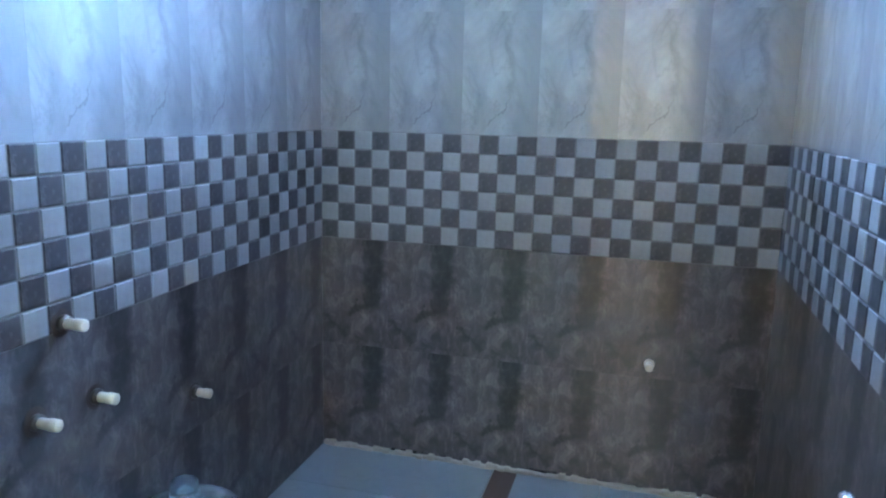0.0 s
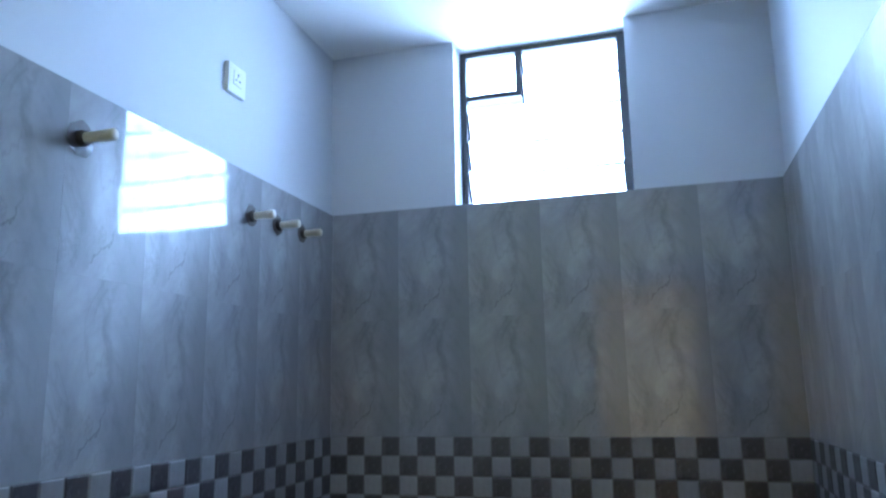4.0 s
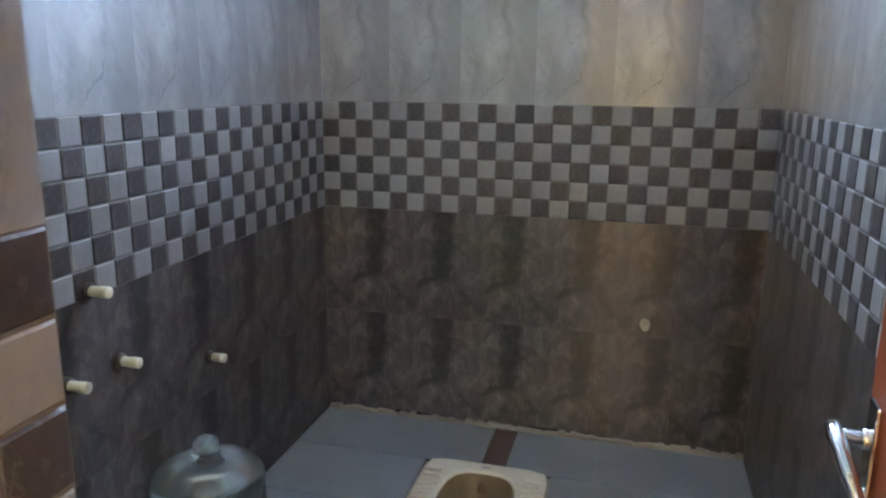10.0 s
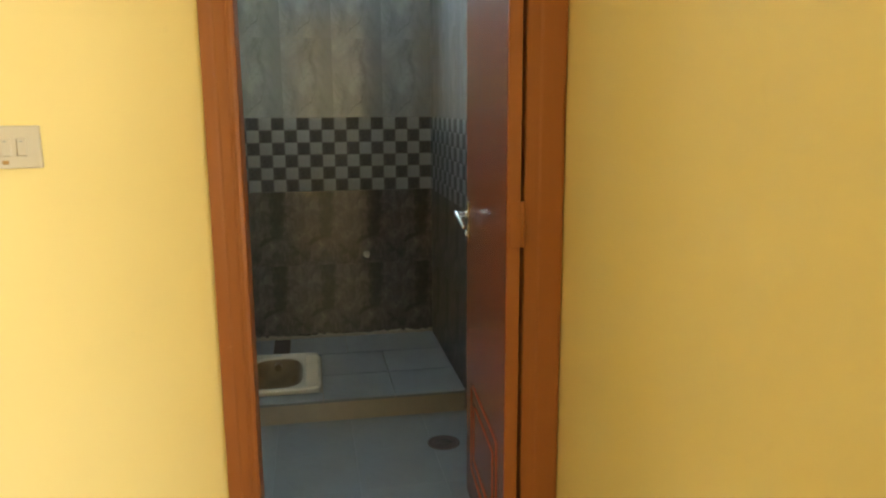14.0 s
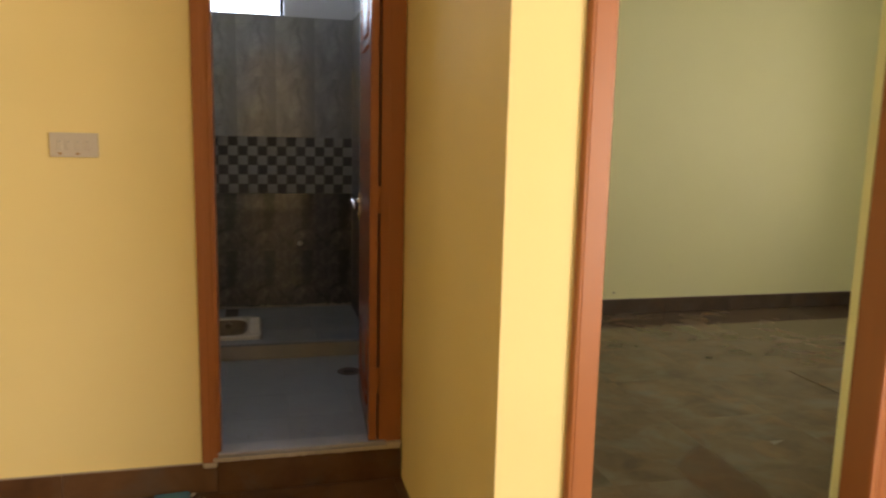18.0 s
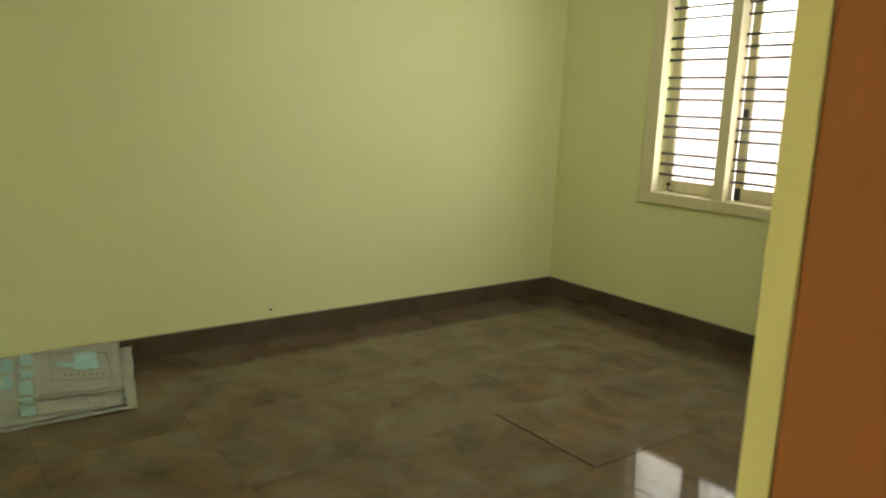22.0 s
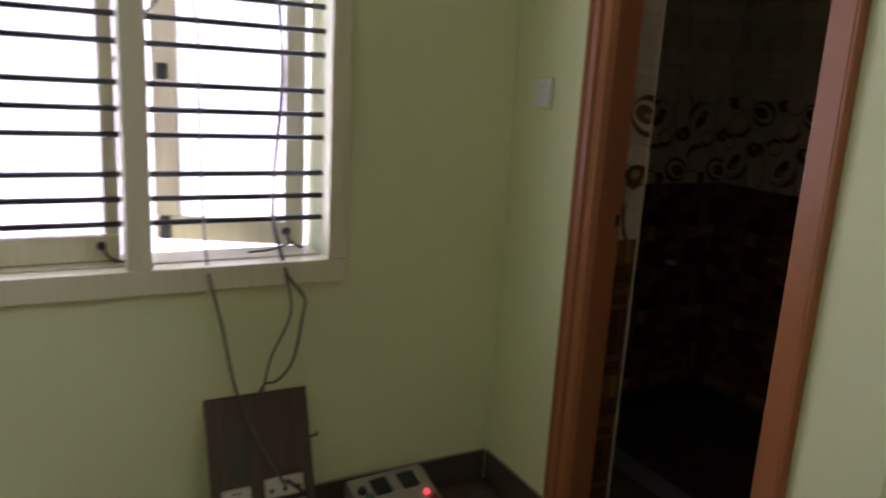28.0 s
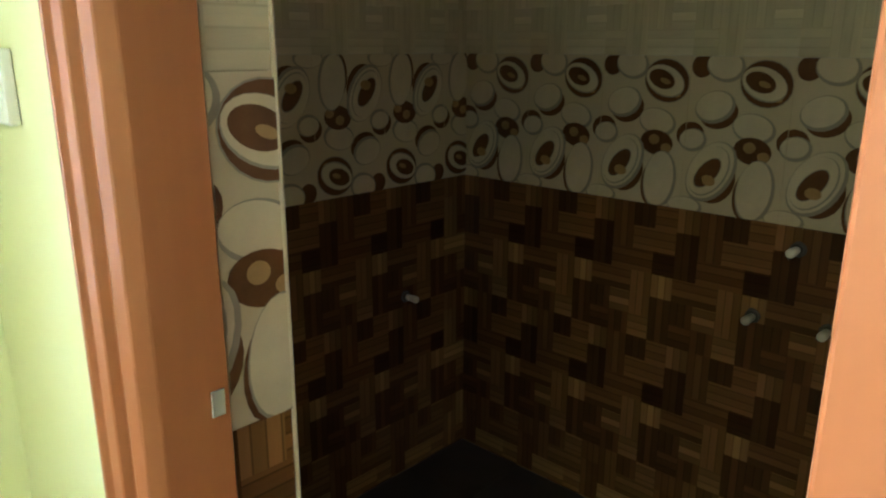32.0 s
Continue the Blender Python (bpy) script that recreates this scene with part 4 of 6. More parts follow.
def platform():
    p = tagged(thing("squat_platform", "raised white tiled platform with a cement groove", "platform"), kind="structure")
    bm = bmesh.new()                                            # left open where the pan's bowl sinks in
    for x0, x1, y0, y1 in ((0.004, 0.560, -0.875, -0.002), (0.810, BATH_W - 0.004, -0.875, -0.002), (0.560, 0.810, -0.875, -0.772), (0.560, 0.810, -0.350, -0.002)):
        box(x0, x1, y0, y1, ZF - 0.03, ZP - 0.012, 0.0, bm)
    part("core", bm, CEMENT, p)
    part("riser", box(0.004, BATH_W - 0.004, -0.888, -0.877, ZF - 0.004, ZP - 0.004, 0.002), RISER, p, "beige unglazed riser strip")
    part("groove", box(0.655, 0.735, -0.30, -0.003, ZP - 0.02, ZP - 0.007), RUST_DRAIN, p, "brown unfilled cement groove")
    for x0, x1, y0, y1 in ((0.004, 0.475, -0.894, -0.6), (0.004, 0.475, -0.597, -0.3), (0.004, 0.652, -0.297, -0.004), (0.738, 1.02, -0.297, -0.004), (1.023, 1.496, -0.297, -0.004),
                           (0.89, 1.19, -0.894, -0.6), (0.89, 1.19, -0.597, -0.3), (1.193, 1.496, -0.894, -0.6), (1.193, 1.496, -0.597, -0.3), (0.478, 0.887, -0.894, -0.800)):
        part("tile", box(x0, x1, y0, y1, ZP - 0.012, ZP, 0.0012), BATH_FLOOR, p)
    bm = bmesh.new()
    for k in range(70):
        a = 0.01 + k * 0.0212
        w = 0.012 + 0.01 * random.random()
        box(a, a + 0.024, -0.004 - w, -0.001, ZP - 0.002, ZP + 0.008 + 0.012 * random.random(), 0.003, bm)
    part("mortar_fillet", bm, CEMENT, p, "rough cement fillet along the wall")


platform()


def squat_pan():
    """Ceramic pan: flat rim with treads, an oval bowl, a water way at the back."""
    pan = thing("squat_toilet", "stained cream ceramic squat pan with ribbed treads", "toilet", Matrix.Translation((0.685, -0.548, ZP)))
    bm = bmesh.new()
    n, hx, hy = 40, 0.198, 0.243
    def square(a, sx, sy, rnd):
        c, s = math.cos(a), math.sin(a)
        k = (abs(c) ** rnd + abs(s) ** rnd) ** (-1 / rnd)
        return Vector((sx * c * k, sy * s * k, 0))
    rings = []
    for sx, sy, rnd, z, oy in ((hx, hy, 12, -0.01, 0), (hx, hy, 12, 0.014, 0), (hx - 0.008, hy - 0.008, 12, 0.020, 0), (0.120, 0.206, 3.6, 0.020, -0.014), (0.113, 0.199, 3.4, 0.010, -0.014),
                               (0.098, 0.180, 2.8, -0.055, -0.014), (0.078, 0.14, 2.3, -0.082, -0.01), (0.045, 0.06, 2.0, -0.094, 0.02)):
        rings.append([bm.verts.new(square(2 * math.pi * k / n + 1e-3, sx, sy, rnd) + Vector((0, oy, z))) for k in range(n)])
    for i, (a, b) in enumerate(zip(rings, rings[1:])):
        for k in range(n):
            f = bm.faces.new((a[k], a[(k + 1) % n], b[(k + 1) % n], b[k]))
            # inner rings: stain colour that also puts in the bowl's shade
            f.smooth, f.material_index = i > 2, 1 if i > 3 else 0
    f = bm.faces.new(rings[-1])
    f.material_index = 2
    part("bowl", bm, [CERAMIC, CERAMIC_STAIN_SHADE, DARK], pan)
    for side in (-1, 1):
        for k in range(13):
            y = -0.20 + k * 0.030
            part("tread_rib", box(side * 0.158 - 0.029, side * 0.158 + 0.029, y, y + 0.016, 0.018, 0.0265, 0.003), CERAMIC, pan)
    part("inlet", tube([(0.0, 0.165, -0.012), (0.0, 0.14, -0.02)], 0.016, 14), CERAMIC_STAIN_SHADE, pan)
    part("maker_plate", box(-0.014, 0.016, 0.205, 0.217, 0.0195, 0.0215, 0.0005), SACK_GREY, pan)
    part("outlet", lathe([(0.0, -0.112), (0.028, -0.112), (0.03, -0.108)], 16, turn=Matrix.Translation((0.035, 0.02, 0.0))), DARK, pan)


squat_pan()


def floor_drain(x, y):
    d = thing("floor_drain", "round rusty brown floor drain in white tiles", "drain", Matrix.Translation((x, y, ZF)))
    part("rim", lathe([(0.062, -0.004), (0.064, 0.003), (0.056, 0.004), (0.052, 0.0005)], 28), RUST_DRAIN, d)
    part("cover", lathe([(0.053, 0.0005), (0.02, 0.0008), (0.0, 0.0008)], 28), RUST_DRAIN, d)
    for k in range(5):
        part("slot", box(-0.04 + 0.008 * abs(k - 2), 0.04 - 0.008 * abs(k - 2), -0.026 + k * 0.012, -0.022 + k * 0.012, 0.001, 0.0022), DARK, d)


floor_drain(1.345, -1.185)


def water_jar(x, y, z):
    j = thing("water_bottle", "large clear bluish plastic water bottle, empty, on the bathroom floor", "bottle", Matrix.Translation((x, y, z)))
    prof = [(0.0, 0.012), (0.06, 0.006), (0.115, 0.0), (0.130, 0.012), (0.134, 0.06), (0.126, 0.075), (0.134, 0.09), (0.134, 0.15), (0.126, 0.165), (0.134, 0.18), (0.134, 0.25), (0.126, 0.265),
            (0.134, 0.28), (0.134, 0.345), (0.126, 0.360), (0.134, 0.375), (0.131, 0.400), (0.118, 0.416), (0.085, 0.426), (0.045, 0.432), (0.032, 0.438), (0.030, 0.446), (0.030, 0.488), (0.027, 0.490)]
    part("body", lathe(prof, 36), JAR_PLASTIC, j, "ribbed clear plastic body")
    part("neck_ring", lathe([(0.030, 0.452), (0.034, 0.454), (0.034, 0.460), (0.030, 0.462)], 24), JAR_PLASTIC, j)


water_jar(0.143, -1.045, ZF)


def pipe_stub(name, label, x, y, z, length, flange, to="x"):
    turn = pose(0, 0, 0, 0, 90, 0) if to == "x" else pose(0, 0, 0, 90, 0, 0)
    s = thing(name, label, "pipe", Matrix.Translation((x, y, z)) @ turn)
    part("pipe", lathe([(0.011, -0.004), (0.011, length * 0.62), (0.0125, length * 0.64), (0.0125, length * 0.97), (0.010, length), (0.0, length)], 16), CREAM_PVC, s)
    part("collar", lathe([(0.011, 0.0), (0.017, 0.0), (0.017, 0.012), (0.011, 0.014)], 16), CREAM_PVC if not flange else BROWN_FLANGE, s)
    bm = bmesh.new()
    ring = [bm.verts.new(((0.017 + flange + 0.006 * random.random()) * math.cos(a), (0.017 + flange + 0.006 * random.random()) * math.sin(a), 0.0012)) for a in (2 * math.pi * k / 14 for k in range(14))]
    top = [bm.verts.new((v.co.x * 0.6, v.co.y * 0.6, 0.0025)) for v in ring]
    for k in range(14):
        bm.faces.new((ring[k], ring[(k + 1) % 14], top[(k + 1) % 14], top[k]))
    bm.faces.new(top)
    part("wall_hole", bm, BROWN_FLANGE, s, "dark broken hole round the pipe")
    return s


for y, z, ln, fl in ((-1.218, 0.998, 0.058, 0.009), (-1.142, 0.815, 0.056, 0.008), (-1.302, 0.823, 0.058, 0.010), (-0.792, 0.694, 0.050, 0.004)):
    tagged(pipe_stub("water_pipe_stub", "cream plastic pipe stub capped in the dark tiling", 0.001, y, z, ln, fl), group="bathroom pipe stubs")
for y, z, ln, fl in ((-1.216, 2.02, 0.085, 0.018), (-0.556, 2.005, 0.075, 0.012), (-0.403, 2.01, 0.075, 0.012), (-0.241, 2.016, 0.07, 0.010)):
    tagged(pipe_stub("heater_pipe_stub", "capped cream pipe with a dark flange high on the wall", 0.001, y, z, ln, fl), group="high pipe stubs")
pipe_stub("cistern_pipe_stub", "white capped pipe stub in the dark back wall", 1.148, -0.001, 0.642, 0.05, 0.0, "y")


def socket_plate(name, label, m, width, height, slots, mat=None):
    """A wall plate in its own x-z plane, front to -y."""
    mat = mat or WHITE_PLASTIC
    s = thing(name, label, "socket", m)
    part("plate", box(-width / 2, width / 2, -0.014, -0.0005, -height / 2, height / 2, 0.003, None, 2), mat, s)
    for kind, x, z in slots:
        if kind == "switch":
            rocker = part("rocker", box(x - 0.010, x + 0.010, -0.019, -0.0135, z - 0.018, z + 0.018, 0.002), mat, s)
            part("marker", box(x - 0.003, x + 0.003, -0.0196, -0.0188, z + 0.010, z + 0.013), SACK_GREY, rocker)
        elif kind == "socket":
            hole = part("socket_face", box(x - 0.021, x + 0.021, -0.0165, -0.0135, z - 0.021, z + 0.021, 0.002), mat, s)
            for dx, dz, r in ((0, 0.010, 0.0038), (-0.009, -0.006, 0.003), (0.009, -0.006, 0.003)):
                part("pin_hole", tube([(x + dx, -0.0172, z + dz), (x + dx, -0.0160, z + dz)], r, 10), DARK, hole)
        elif kind == "lamp":
            part("indicator", box(x - 0.006, x + 0.006, -0.0165, -0.0135, z - 0.004, z + 0.004, 0.001), DECOR_OCHRE, s, "small amber indicator")
    return s


socket_plate("heater_socket", "white wall socket plate above the tiling", pose(0.0 - 0.012, -0.655, 2.378, 0, 0, 90), 0.09, 0.088, [("socket", 0.0, 0.004)])


# the louvred window of the first bathroom
def louvre_window():
    x0, x1, z0, z1, y = 0.460, 1.056, ZTOP + 0.002, BATH_CEIL - 0.004, 0.125
    w = tagged(thing("window_louvre", "white-lit louvred bathroom window in a dark metal frame", "window"), kind="structure")
    t = 0.022
    for nm, q in (("frame_side", (x0, x0 + t, z0, z1)), ("frame_side", (x1 - t, x1, z0, z1)), ("frame_rail", (x0 + t, x1 - t, z1 - t, z1)), ("frame_rail", (x0 + t, x1 - t, z0, z0 + 0.012))):
        part(nm, box(q[0], q[1], y - 0.02, y + 0.02, q[2], q[3], 0.002), IRON, w)
    vx, vz = 0.685, 2.545
    for q in ((vx - 0.02, vx, vz, z1 - t), (x0 + t, vx - 0.02, vz, vz + 0.022)):
        part("vent_bar", box(q[0], q[1], y - 0.018, y + 0.018, q[2], q[3], 0.002), IRON, w)
    ob = part("vent_pane", box(x0 + t, vx - 0.02, y - 0.003, y + 0.003, vz + 0.022, z1 - t), CLEAR_GLASS, w)
    ob.visible_shadow = False
    rows = [(x0 + t + 0.006, x1 - t - 0.006, z0 + 0.03), (x0 + t + 0.006, x1 - t - 0.006, z0 + 0.145), (x0 + t + 0.006, x1 - t - 0.006, z0 + 0.26), (vx + 0.008, x1 - t - 0.006, z0 + 0.375), (vx + 0.008, x1 - t - 0.006, z0 + 0.485)]
    for a, b, z in rows:
        m = Matrix.Translation(((a + b) / 2, y, z + 0.055)) @ pose(0, 0, 0, 24, 0, 0)
        ob = part("louvre_blade", box(-(b - a) / 2, (b - a) / 2, -0.0025, 0.0025, -0.064, 0.064, 0.001), CLEAR_GLASS, w, m=m)
        ob.visible_shadow = False
        part("blade_edge", box(-(b - a) / 2, (b - a) / 2, -0.004, 0.004, -0.0745, -0.0642, 0.0008), BLADE_EDGE, ob)
        for x in (a - 0.003, b + 0.003):
            m2 = Matrix.Translation((x, y - 0.004, z + 0.055)) @ pose(0, 0, 0, 24, 0, 0)
            part("blade_clip", box(-0.004, 0.004, -0.006, 0.006, -0.05, 0.055, 0.001), IRON, w, m=m2)


louvre_window()
tagged(part("filled_hole", lathe([(0.0, -0.0012), (0.022, -0.0012), (0.028, 0.0006)], 18, turn=Matrix.Translation((0.138, 0.0115, 2.424)) @ pose(0, 0, 0, -90)), WHITE), "small round filled patch in the white wall", "patch")


# ---------------------------------------------------------------- hall: small things
socket_plate("hall_switch_plate", "ivory four-switch plate with amber marks on the yellow wall", pose(0.264, HALL_Y, 1.330, 0, 0, 0), 0.155, 0.084,
             [("switch", -0.045, 0), ("switch", -0.015, 0), ("switch", 0.015, 0), ("switch", 0.045, 0), ("lamp", -0.045, -0.03), ("lamp", 0.012, -0.03)], IVORY_PLASTIC)


def blue_carton():
    c = thing("blue_carton", "small blue carton lying among cement crumbs by the skirting", "box", pose(0.548, HALL_Y - 0.062, 0.001, 0, 0, 6))
    part("body", box(-0.062, 0.062, -0.03, 0.03, 0, 0.022, 0.004), BLUE_PAPER, c)
    part("end_flap", box(0.062, 0.066, -0.028, 0.028, 0.002, 0.020, 0.001), BLUE_PAPER, c)


blue_carton()


def debris(name, label, x0, x1, y0, y1, count, size, z=0.0):
    bm = bmesh.new()
    for _ in range(count):
        r = size * random.uniform(0.3, 1.0)
        x, y = random.uniform(x0, x1), random.uniform(y0, y1)
        q = bmesh.ops.create_icosphere(bm, subdivisions=1, radius=r, matrix=pose(x, y, z + r * 0.3, random.uniform(0, 90), 0, random.uniform(0, 360)) @ Matrix.Diagonal((random.uniform(0.6, 1.8), 1, 0.45, 1)))
        for v in q["verts"]:
            v.co.z = max(z + 0.0008, v.co.z + 0.2 * r * noise.noise(v.co * 300))
    return tagged(part(name, bm, DUST), label, "debris", kind="stuff")


debris("cement_crumbs", "pale cement crumbs and chips on the hall floor", -0.6, 0.68, HALL_Y - 0.16, HALL_Y - 0.02, 70, 0.012)
debris("platform_crumbs", "cement crumbs along the bathroom threshold", 0.74, 1.30, BATH_Y0 + 0.03, BATH_Y0 + 0.10, 24, 0.004, ZF)


# ---------------------------------------------------------------- bedroom window
def bedroom_window():
    X = BED_X1
    w = tagged(thing("window_bedroom", "cream painted three-light window with dark iron bars", "window"), kind="structure")
    y0, y1, z0, z1 = -2.244, -0.568, 0.805, 2.30
    def bar(nm, a, b, lo, hi, x0, x1, bev=0.004, parent=None):
        return part(nm, box(x0, x1, a, b, lo, hi, bev, None, 2), CREAM_PAINT, parent or w)
    # outer architrave, standing out from the wall
    bar("architrave_bottom", y0, y1, z0, z0 + 0.070, X - 0.022, X + 0.045)
    bar("architrave_top", y0, y1, z1 - 0.066, z1, X - 0.022, X + 0.045)
    bar("architrave_side", y0, y0 + 0.062, z0 + 0.0702, z1 - 0.0662, X - 0.022, X + 0.045)
    bar("architrave_side", y1 - 0.092, y1, z0 + 0.0702, z1 - 0.0662, X - 0.022, X + 0.045)
    lights = [(-1.102, -0.662), (-1.622, -1.175), (-2.181, -1.690)]
    zb, zt = 0.876, 2.232
    bar("mullion", -1.174, -1.103, zb, zt, X - 0.016, X + 0.09)
    bar("mullion", -1.689, -1.623, zb, zt, X - 0.016, X + 0.09)
    bar("inner_sill", -2.181, -0.662, zb - 0.010, zb + 0.003, X + 0.046, X + 0.16)
    groups = (0.990, 1.231, 1.470, 1.714, 1.963)
    for a, b in lights:
        for g in groups:
            for k in range(3):
                z = g + 0.0675 * k
                part("iron_bar", tube([(X + 0.058, a - 0.004, z), (X + 0.058, b + 0.004, z)], 0.0080, 8), IRON, w)
    def sash(a, b, m, handle_at):
        s = part("sash", box(-0.016, 0.016, a, b, zb + 0.004, zb + 0.078, 0.004), CREAM_PAINT, w, m=m)
        wd = 0.078 if b - a > 0.45 else 0.055
        for q in ((a, a + wd * 0.75, zb + 0.0785, zt - 0.082), (b - wd, b, zb + 0.0785, zt - 0.082), (a, b, zt - 0.0815, zt - 0.004)):
            part("sash_rail", box(-0.016, 0.016, q[0], q[1], q[2], q[3], 0.004), CREAM_PAINT, s)
        g = part("pane", box(-0.003, 0.003, a + wd * 0.75, b - wd, zb + 0.0785, zt - 0.082), FROSTED_GLASS, s)
        g.visible_shadow = False
        for z, tall in ((zb + 0.006, 0.072), (1.375, 0.048), (zt - 0.10, 0.072)):
            hinge = box(-0.026, -0.0165, handle_at - 0.016, handle_at + 0.016, z, z + tall, 0.002)
            part("sash_hinge", hinge, IRON, s)
        far = a + 0.05 if abs(handle_at - b) < abs(handle_at - a) else b - 0.05
        bm = tube([(-0.018, far, zb + 0.05), (-0.03, far, zb + 0.05)], 0.012, 10)
        tube(smooth_line([(-0.03, far, zb + 0.05), (-0.05, far - 0.02, zb + 0.02), (-0.055, far - 0.06, zb + 0.008)], 4), 0.004, 6, bm)
        part("stay_hook", bm, IRON, s, "dark iron window stay")
        return s
    sash(-1.100, -0.664, Matrix.Translation((X + 0.105, 0, 0)), -1.075)
    sash(-1.620, -1.177, Matrix.Translation((X + 0.105, 0, 0)), -1.207)
    # the third sash stands open, hung on the wall side of the last light
    hy = -2.162
    sash(-0.0, 0.465, Matrix.Translation((X + 0.165, hy, 0)) @ pose(0, 0, 0, 0, 0, -27), 0.43)
    # a stay hook and peg in the open light
    bm = tube(smooth_line([(X + 0.04, -2.095, zb + 0.045), (X + 0.02, -2.025, zb + 0.03), (X + 0.03, -1.955, zb + 0.022)], 4), 0.0035, 6)
    part("stay_bar", bm, IRON, w)
    return w


bedroom_window()


# ---------------------------------------------------------------- bedroom: switch, board, instrument, cables, sack
socket_plate("bedroom_switch_plate", "white switch plate beside the second bathroom door", pose(5.732, JOG_Y, 1.400, 0, 0, 180), 0.082, 0.088, [("switch", 0.006, 0.004)])

tagged(part("door_strike_plate", box(5.4460, 5.4505, -2.908, -2.890, 1.035, 1.068, 0.001), CHROME), "small chrome strike plate on the door jamb", "strike plate")


def power_board():
    """A board leaning on the wall, with sockets, a breaker and a lamp holder."""
    top, foot = Vector((BED_X1 - 0.016, -1.968, 0.470)), Vector((BED_X1 - 0.195, -1.968, 0.0))
    lean = math.degrees(math.atan2(foot.x - top.x, top.z - foot.z))
    length = (top - foot).length
    b = thing("power_board", "dark wooden board with sockets leaning below the window", "power board", pose(foot.x, foot.y, 0.003, 0, -lean, 0))
    part("board", box(0.0, 0.018, -0.152, 0.152, 0.0, length, 0.002), BOARD_WOOD, b)
    def plate(nm, y, z, w, h, d=0.014, mat=IVORY_PLASTIC, label="", parent=None):
        return part(nm, box(-d, 0.0005, y - w / 2, y + w / 2, z - h / 2, z + h / 2, 0.003), mat, parent or b, label)
    s = plate("socket_strip", 0.085, 0.140, 0.084, 0.198)
    for z in (0.190, 0.090):
        for dy, dz in ((0, 0.02), (-0.014, -0.006), (0.014, -0.006), (-0.008, 0.036), (0.008, 0.036)):
            part("pin_hole", tube([(-0.0148, 0.085 + dy, z + dz), (-0.0135, 0.085 + dy, z + dz)], 0.0042, 8), DARK, s)
    plate("rocker", 0.085, 0.140, 0.03, 0.022, 0.018, parent=s)
    for y, z in ((0.055, 0.048), (0.115, 0.048), (0.055, 0.232), (0.115, 0.232)):
        part("screw", tube([(-0.0155, y, z), (-0.0135, y, z)], 0.003, 8), STEEL, s)
    f = plate("fuse_unit", -0.055, 0.222, 0.115, 0.055, 0.022)
    for y in (-0.095, -0.055, -0.015):
        part("fuse_hole", tube([(-0.0235, y, 0.215), (-0.0215, y, 0.215)], 0.007, 10), DARK, f)
    m = plate("breaker_box", -0.055, 0.145, 0.125, 0.062, 0.024)
    plate("breaker_window", -0.025, 0.145, 0.026, 0.034, 0.028, BLACK_PLASTIC, parent=m)
    plate("breaker_switch", -0.085, 0.145, 0.030, 0.040, 0.032, RED_PLASTIC, "red breaker switch", m)
    h = part("lamp_holder", lathe([(0.0, 0.0), (0.046, 0.0), (0.046, 0.014), (0.036, 0.024), (0.034, 0.05), (0.03, 0.054), (0.024, 0.054), (0.022, 0.03), (0.0, 0.03)], 24, turn=Matrix.Translation((0, -0.092, 0.058)) @ pose(0, 0, 0, 0, -90, 0)), IVORY_PLASTIC, b, "round ivory lamp holder")
    part("holder_core", lathe([(0.0, 0.034), (0.018, 0.034)], 14, turn=Matrix.Translation((0, -0.092, 0.058)) @ pose(0, 0, 0, 0, -90, 0)), BLACK_PLASTIC, h)
    part("stain", box(-0.0008, 0.0002, 0.05, 0.10, 0.25, 0.42), BROWN_FLANGE, b, "dark worn stain")
    part("side_hook", tube(smooth_line([(0.01, -0.152, 0.35), (0.004, -0.17, 0.35), (0.004, -0.176, 0.36)], 4), 0.004, 6), IRON, b)
    bm = tube(smooth_line([(-0.022, -0.06, 0.24), (-0.05, -0.10, 0.20), (-0.045, -0.14, 0.15), (-0.02, -0.155, 0.12), (0.0, -0.20, 0.125)], 6), 0.005, 8)
    part("lead", bm, BLACK_PLASTIC, b, "black flex on the board")
    part("plug", tube([(0.0, -0.195, 0.125), (0.01, -0.24, 0.128)], 0.011, 8), WHITE_PLASTIC, b)
    return b


power_board()


def hanging_cable(points, r, label):
    return tagged(part("cable", tube(smooth_line(points, 7), r, 8), CABLE), label, "cable", group="cables from the window")


X = BED_X1
LABEL = "grey cable hanging from the window to the board"
hanging_cable([(X + 0.30, -1.560, 1.30), (X + 0.10, -1.690, 1.53), (X + 0.04, -1.775, 1.625), (X + 0.032, -1.812, 1.575), (X + 0.03, -1.825, 1.49), (X + 0.03, -1.823, 1.357), (X + 0.03, -1.827, 1.096), (X + 0.01, -1.833, 0.90), (X - 0.035, -1.836, 0.83), (X - 0.035, -1.862, 0.715),
               (X - 0.035, -1.889, 0.565), (X - 0.040, -1.910, 0.475), (X - 0.085, -1.950, 0.36), (X - 0.125, -1.995, 0.27), (X - 0.145, -2.025, 0.225)], 0.0040, LABEL)
hanging_cable([(X + 0.04, -2.010, 2.32), (X + 0.035, -2.020, 2.00), (X + 0.03, -2.026, 1.754), (X + 0.03, -2.046, 1.566), (X + 0.03, -2.049, 1.37), (X + 0.03, -2.030, 1.147), (X + 0.03, -2.030, 1.002), (X + 0.012, -2.050, 0.895), (X - 0.035, -2.056, 0.835), (X - 0.035, -2.106, 0.765), (X - 0.035, -2.100, 0.70),
               (X - 0.035, -2.072, 0.569), (X - 0.040, -2.023, 0.515), (X - 0.042, -1.987, 0.510), (X - 0.042, -1.960, 0.468)], 0.0040, LABEL)
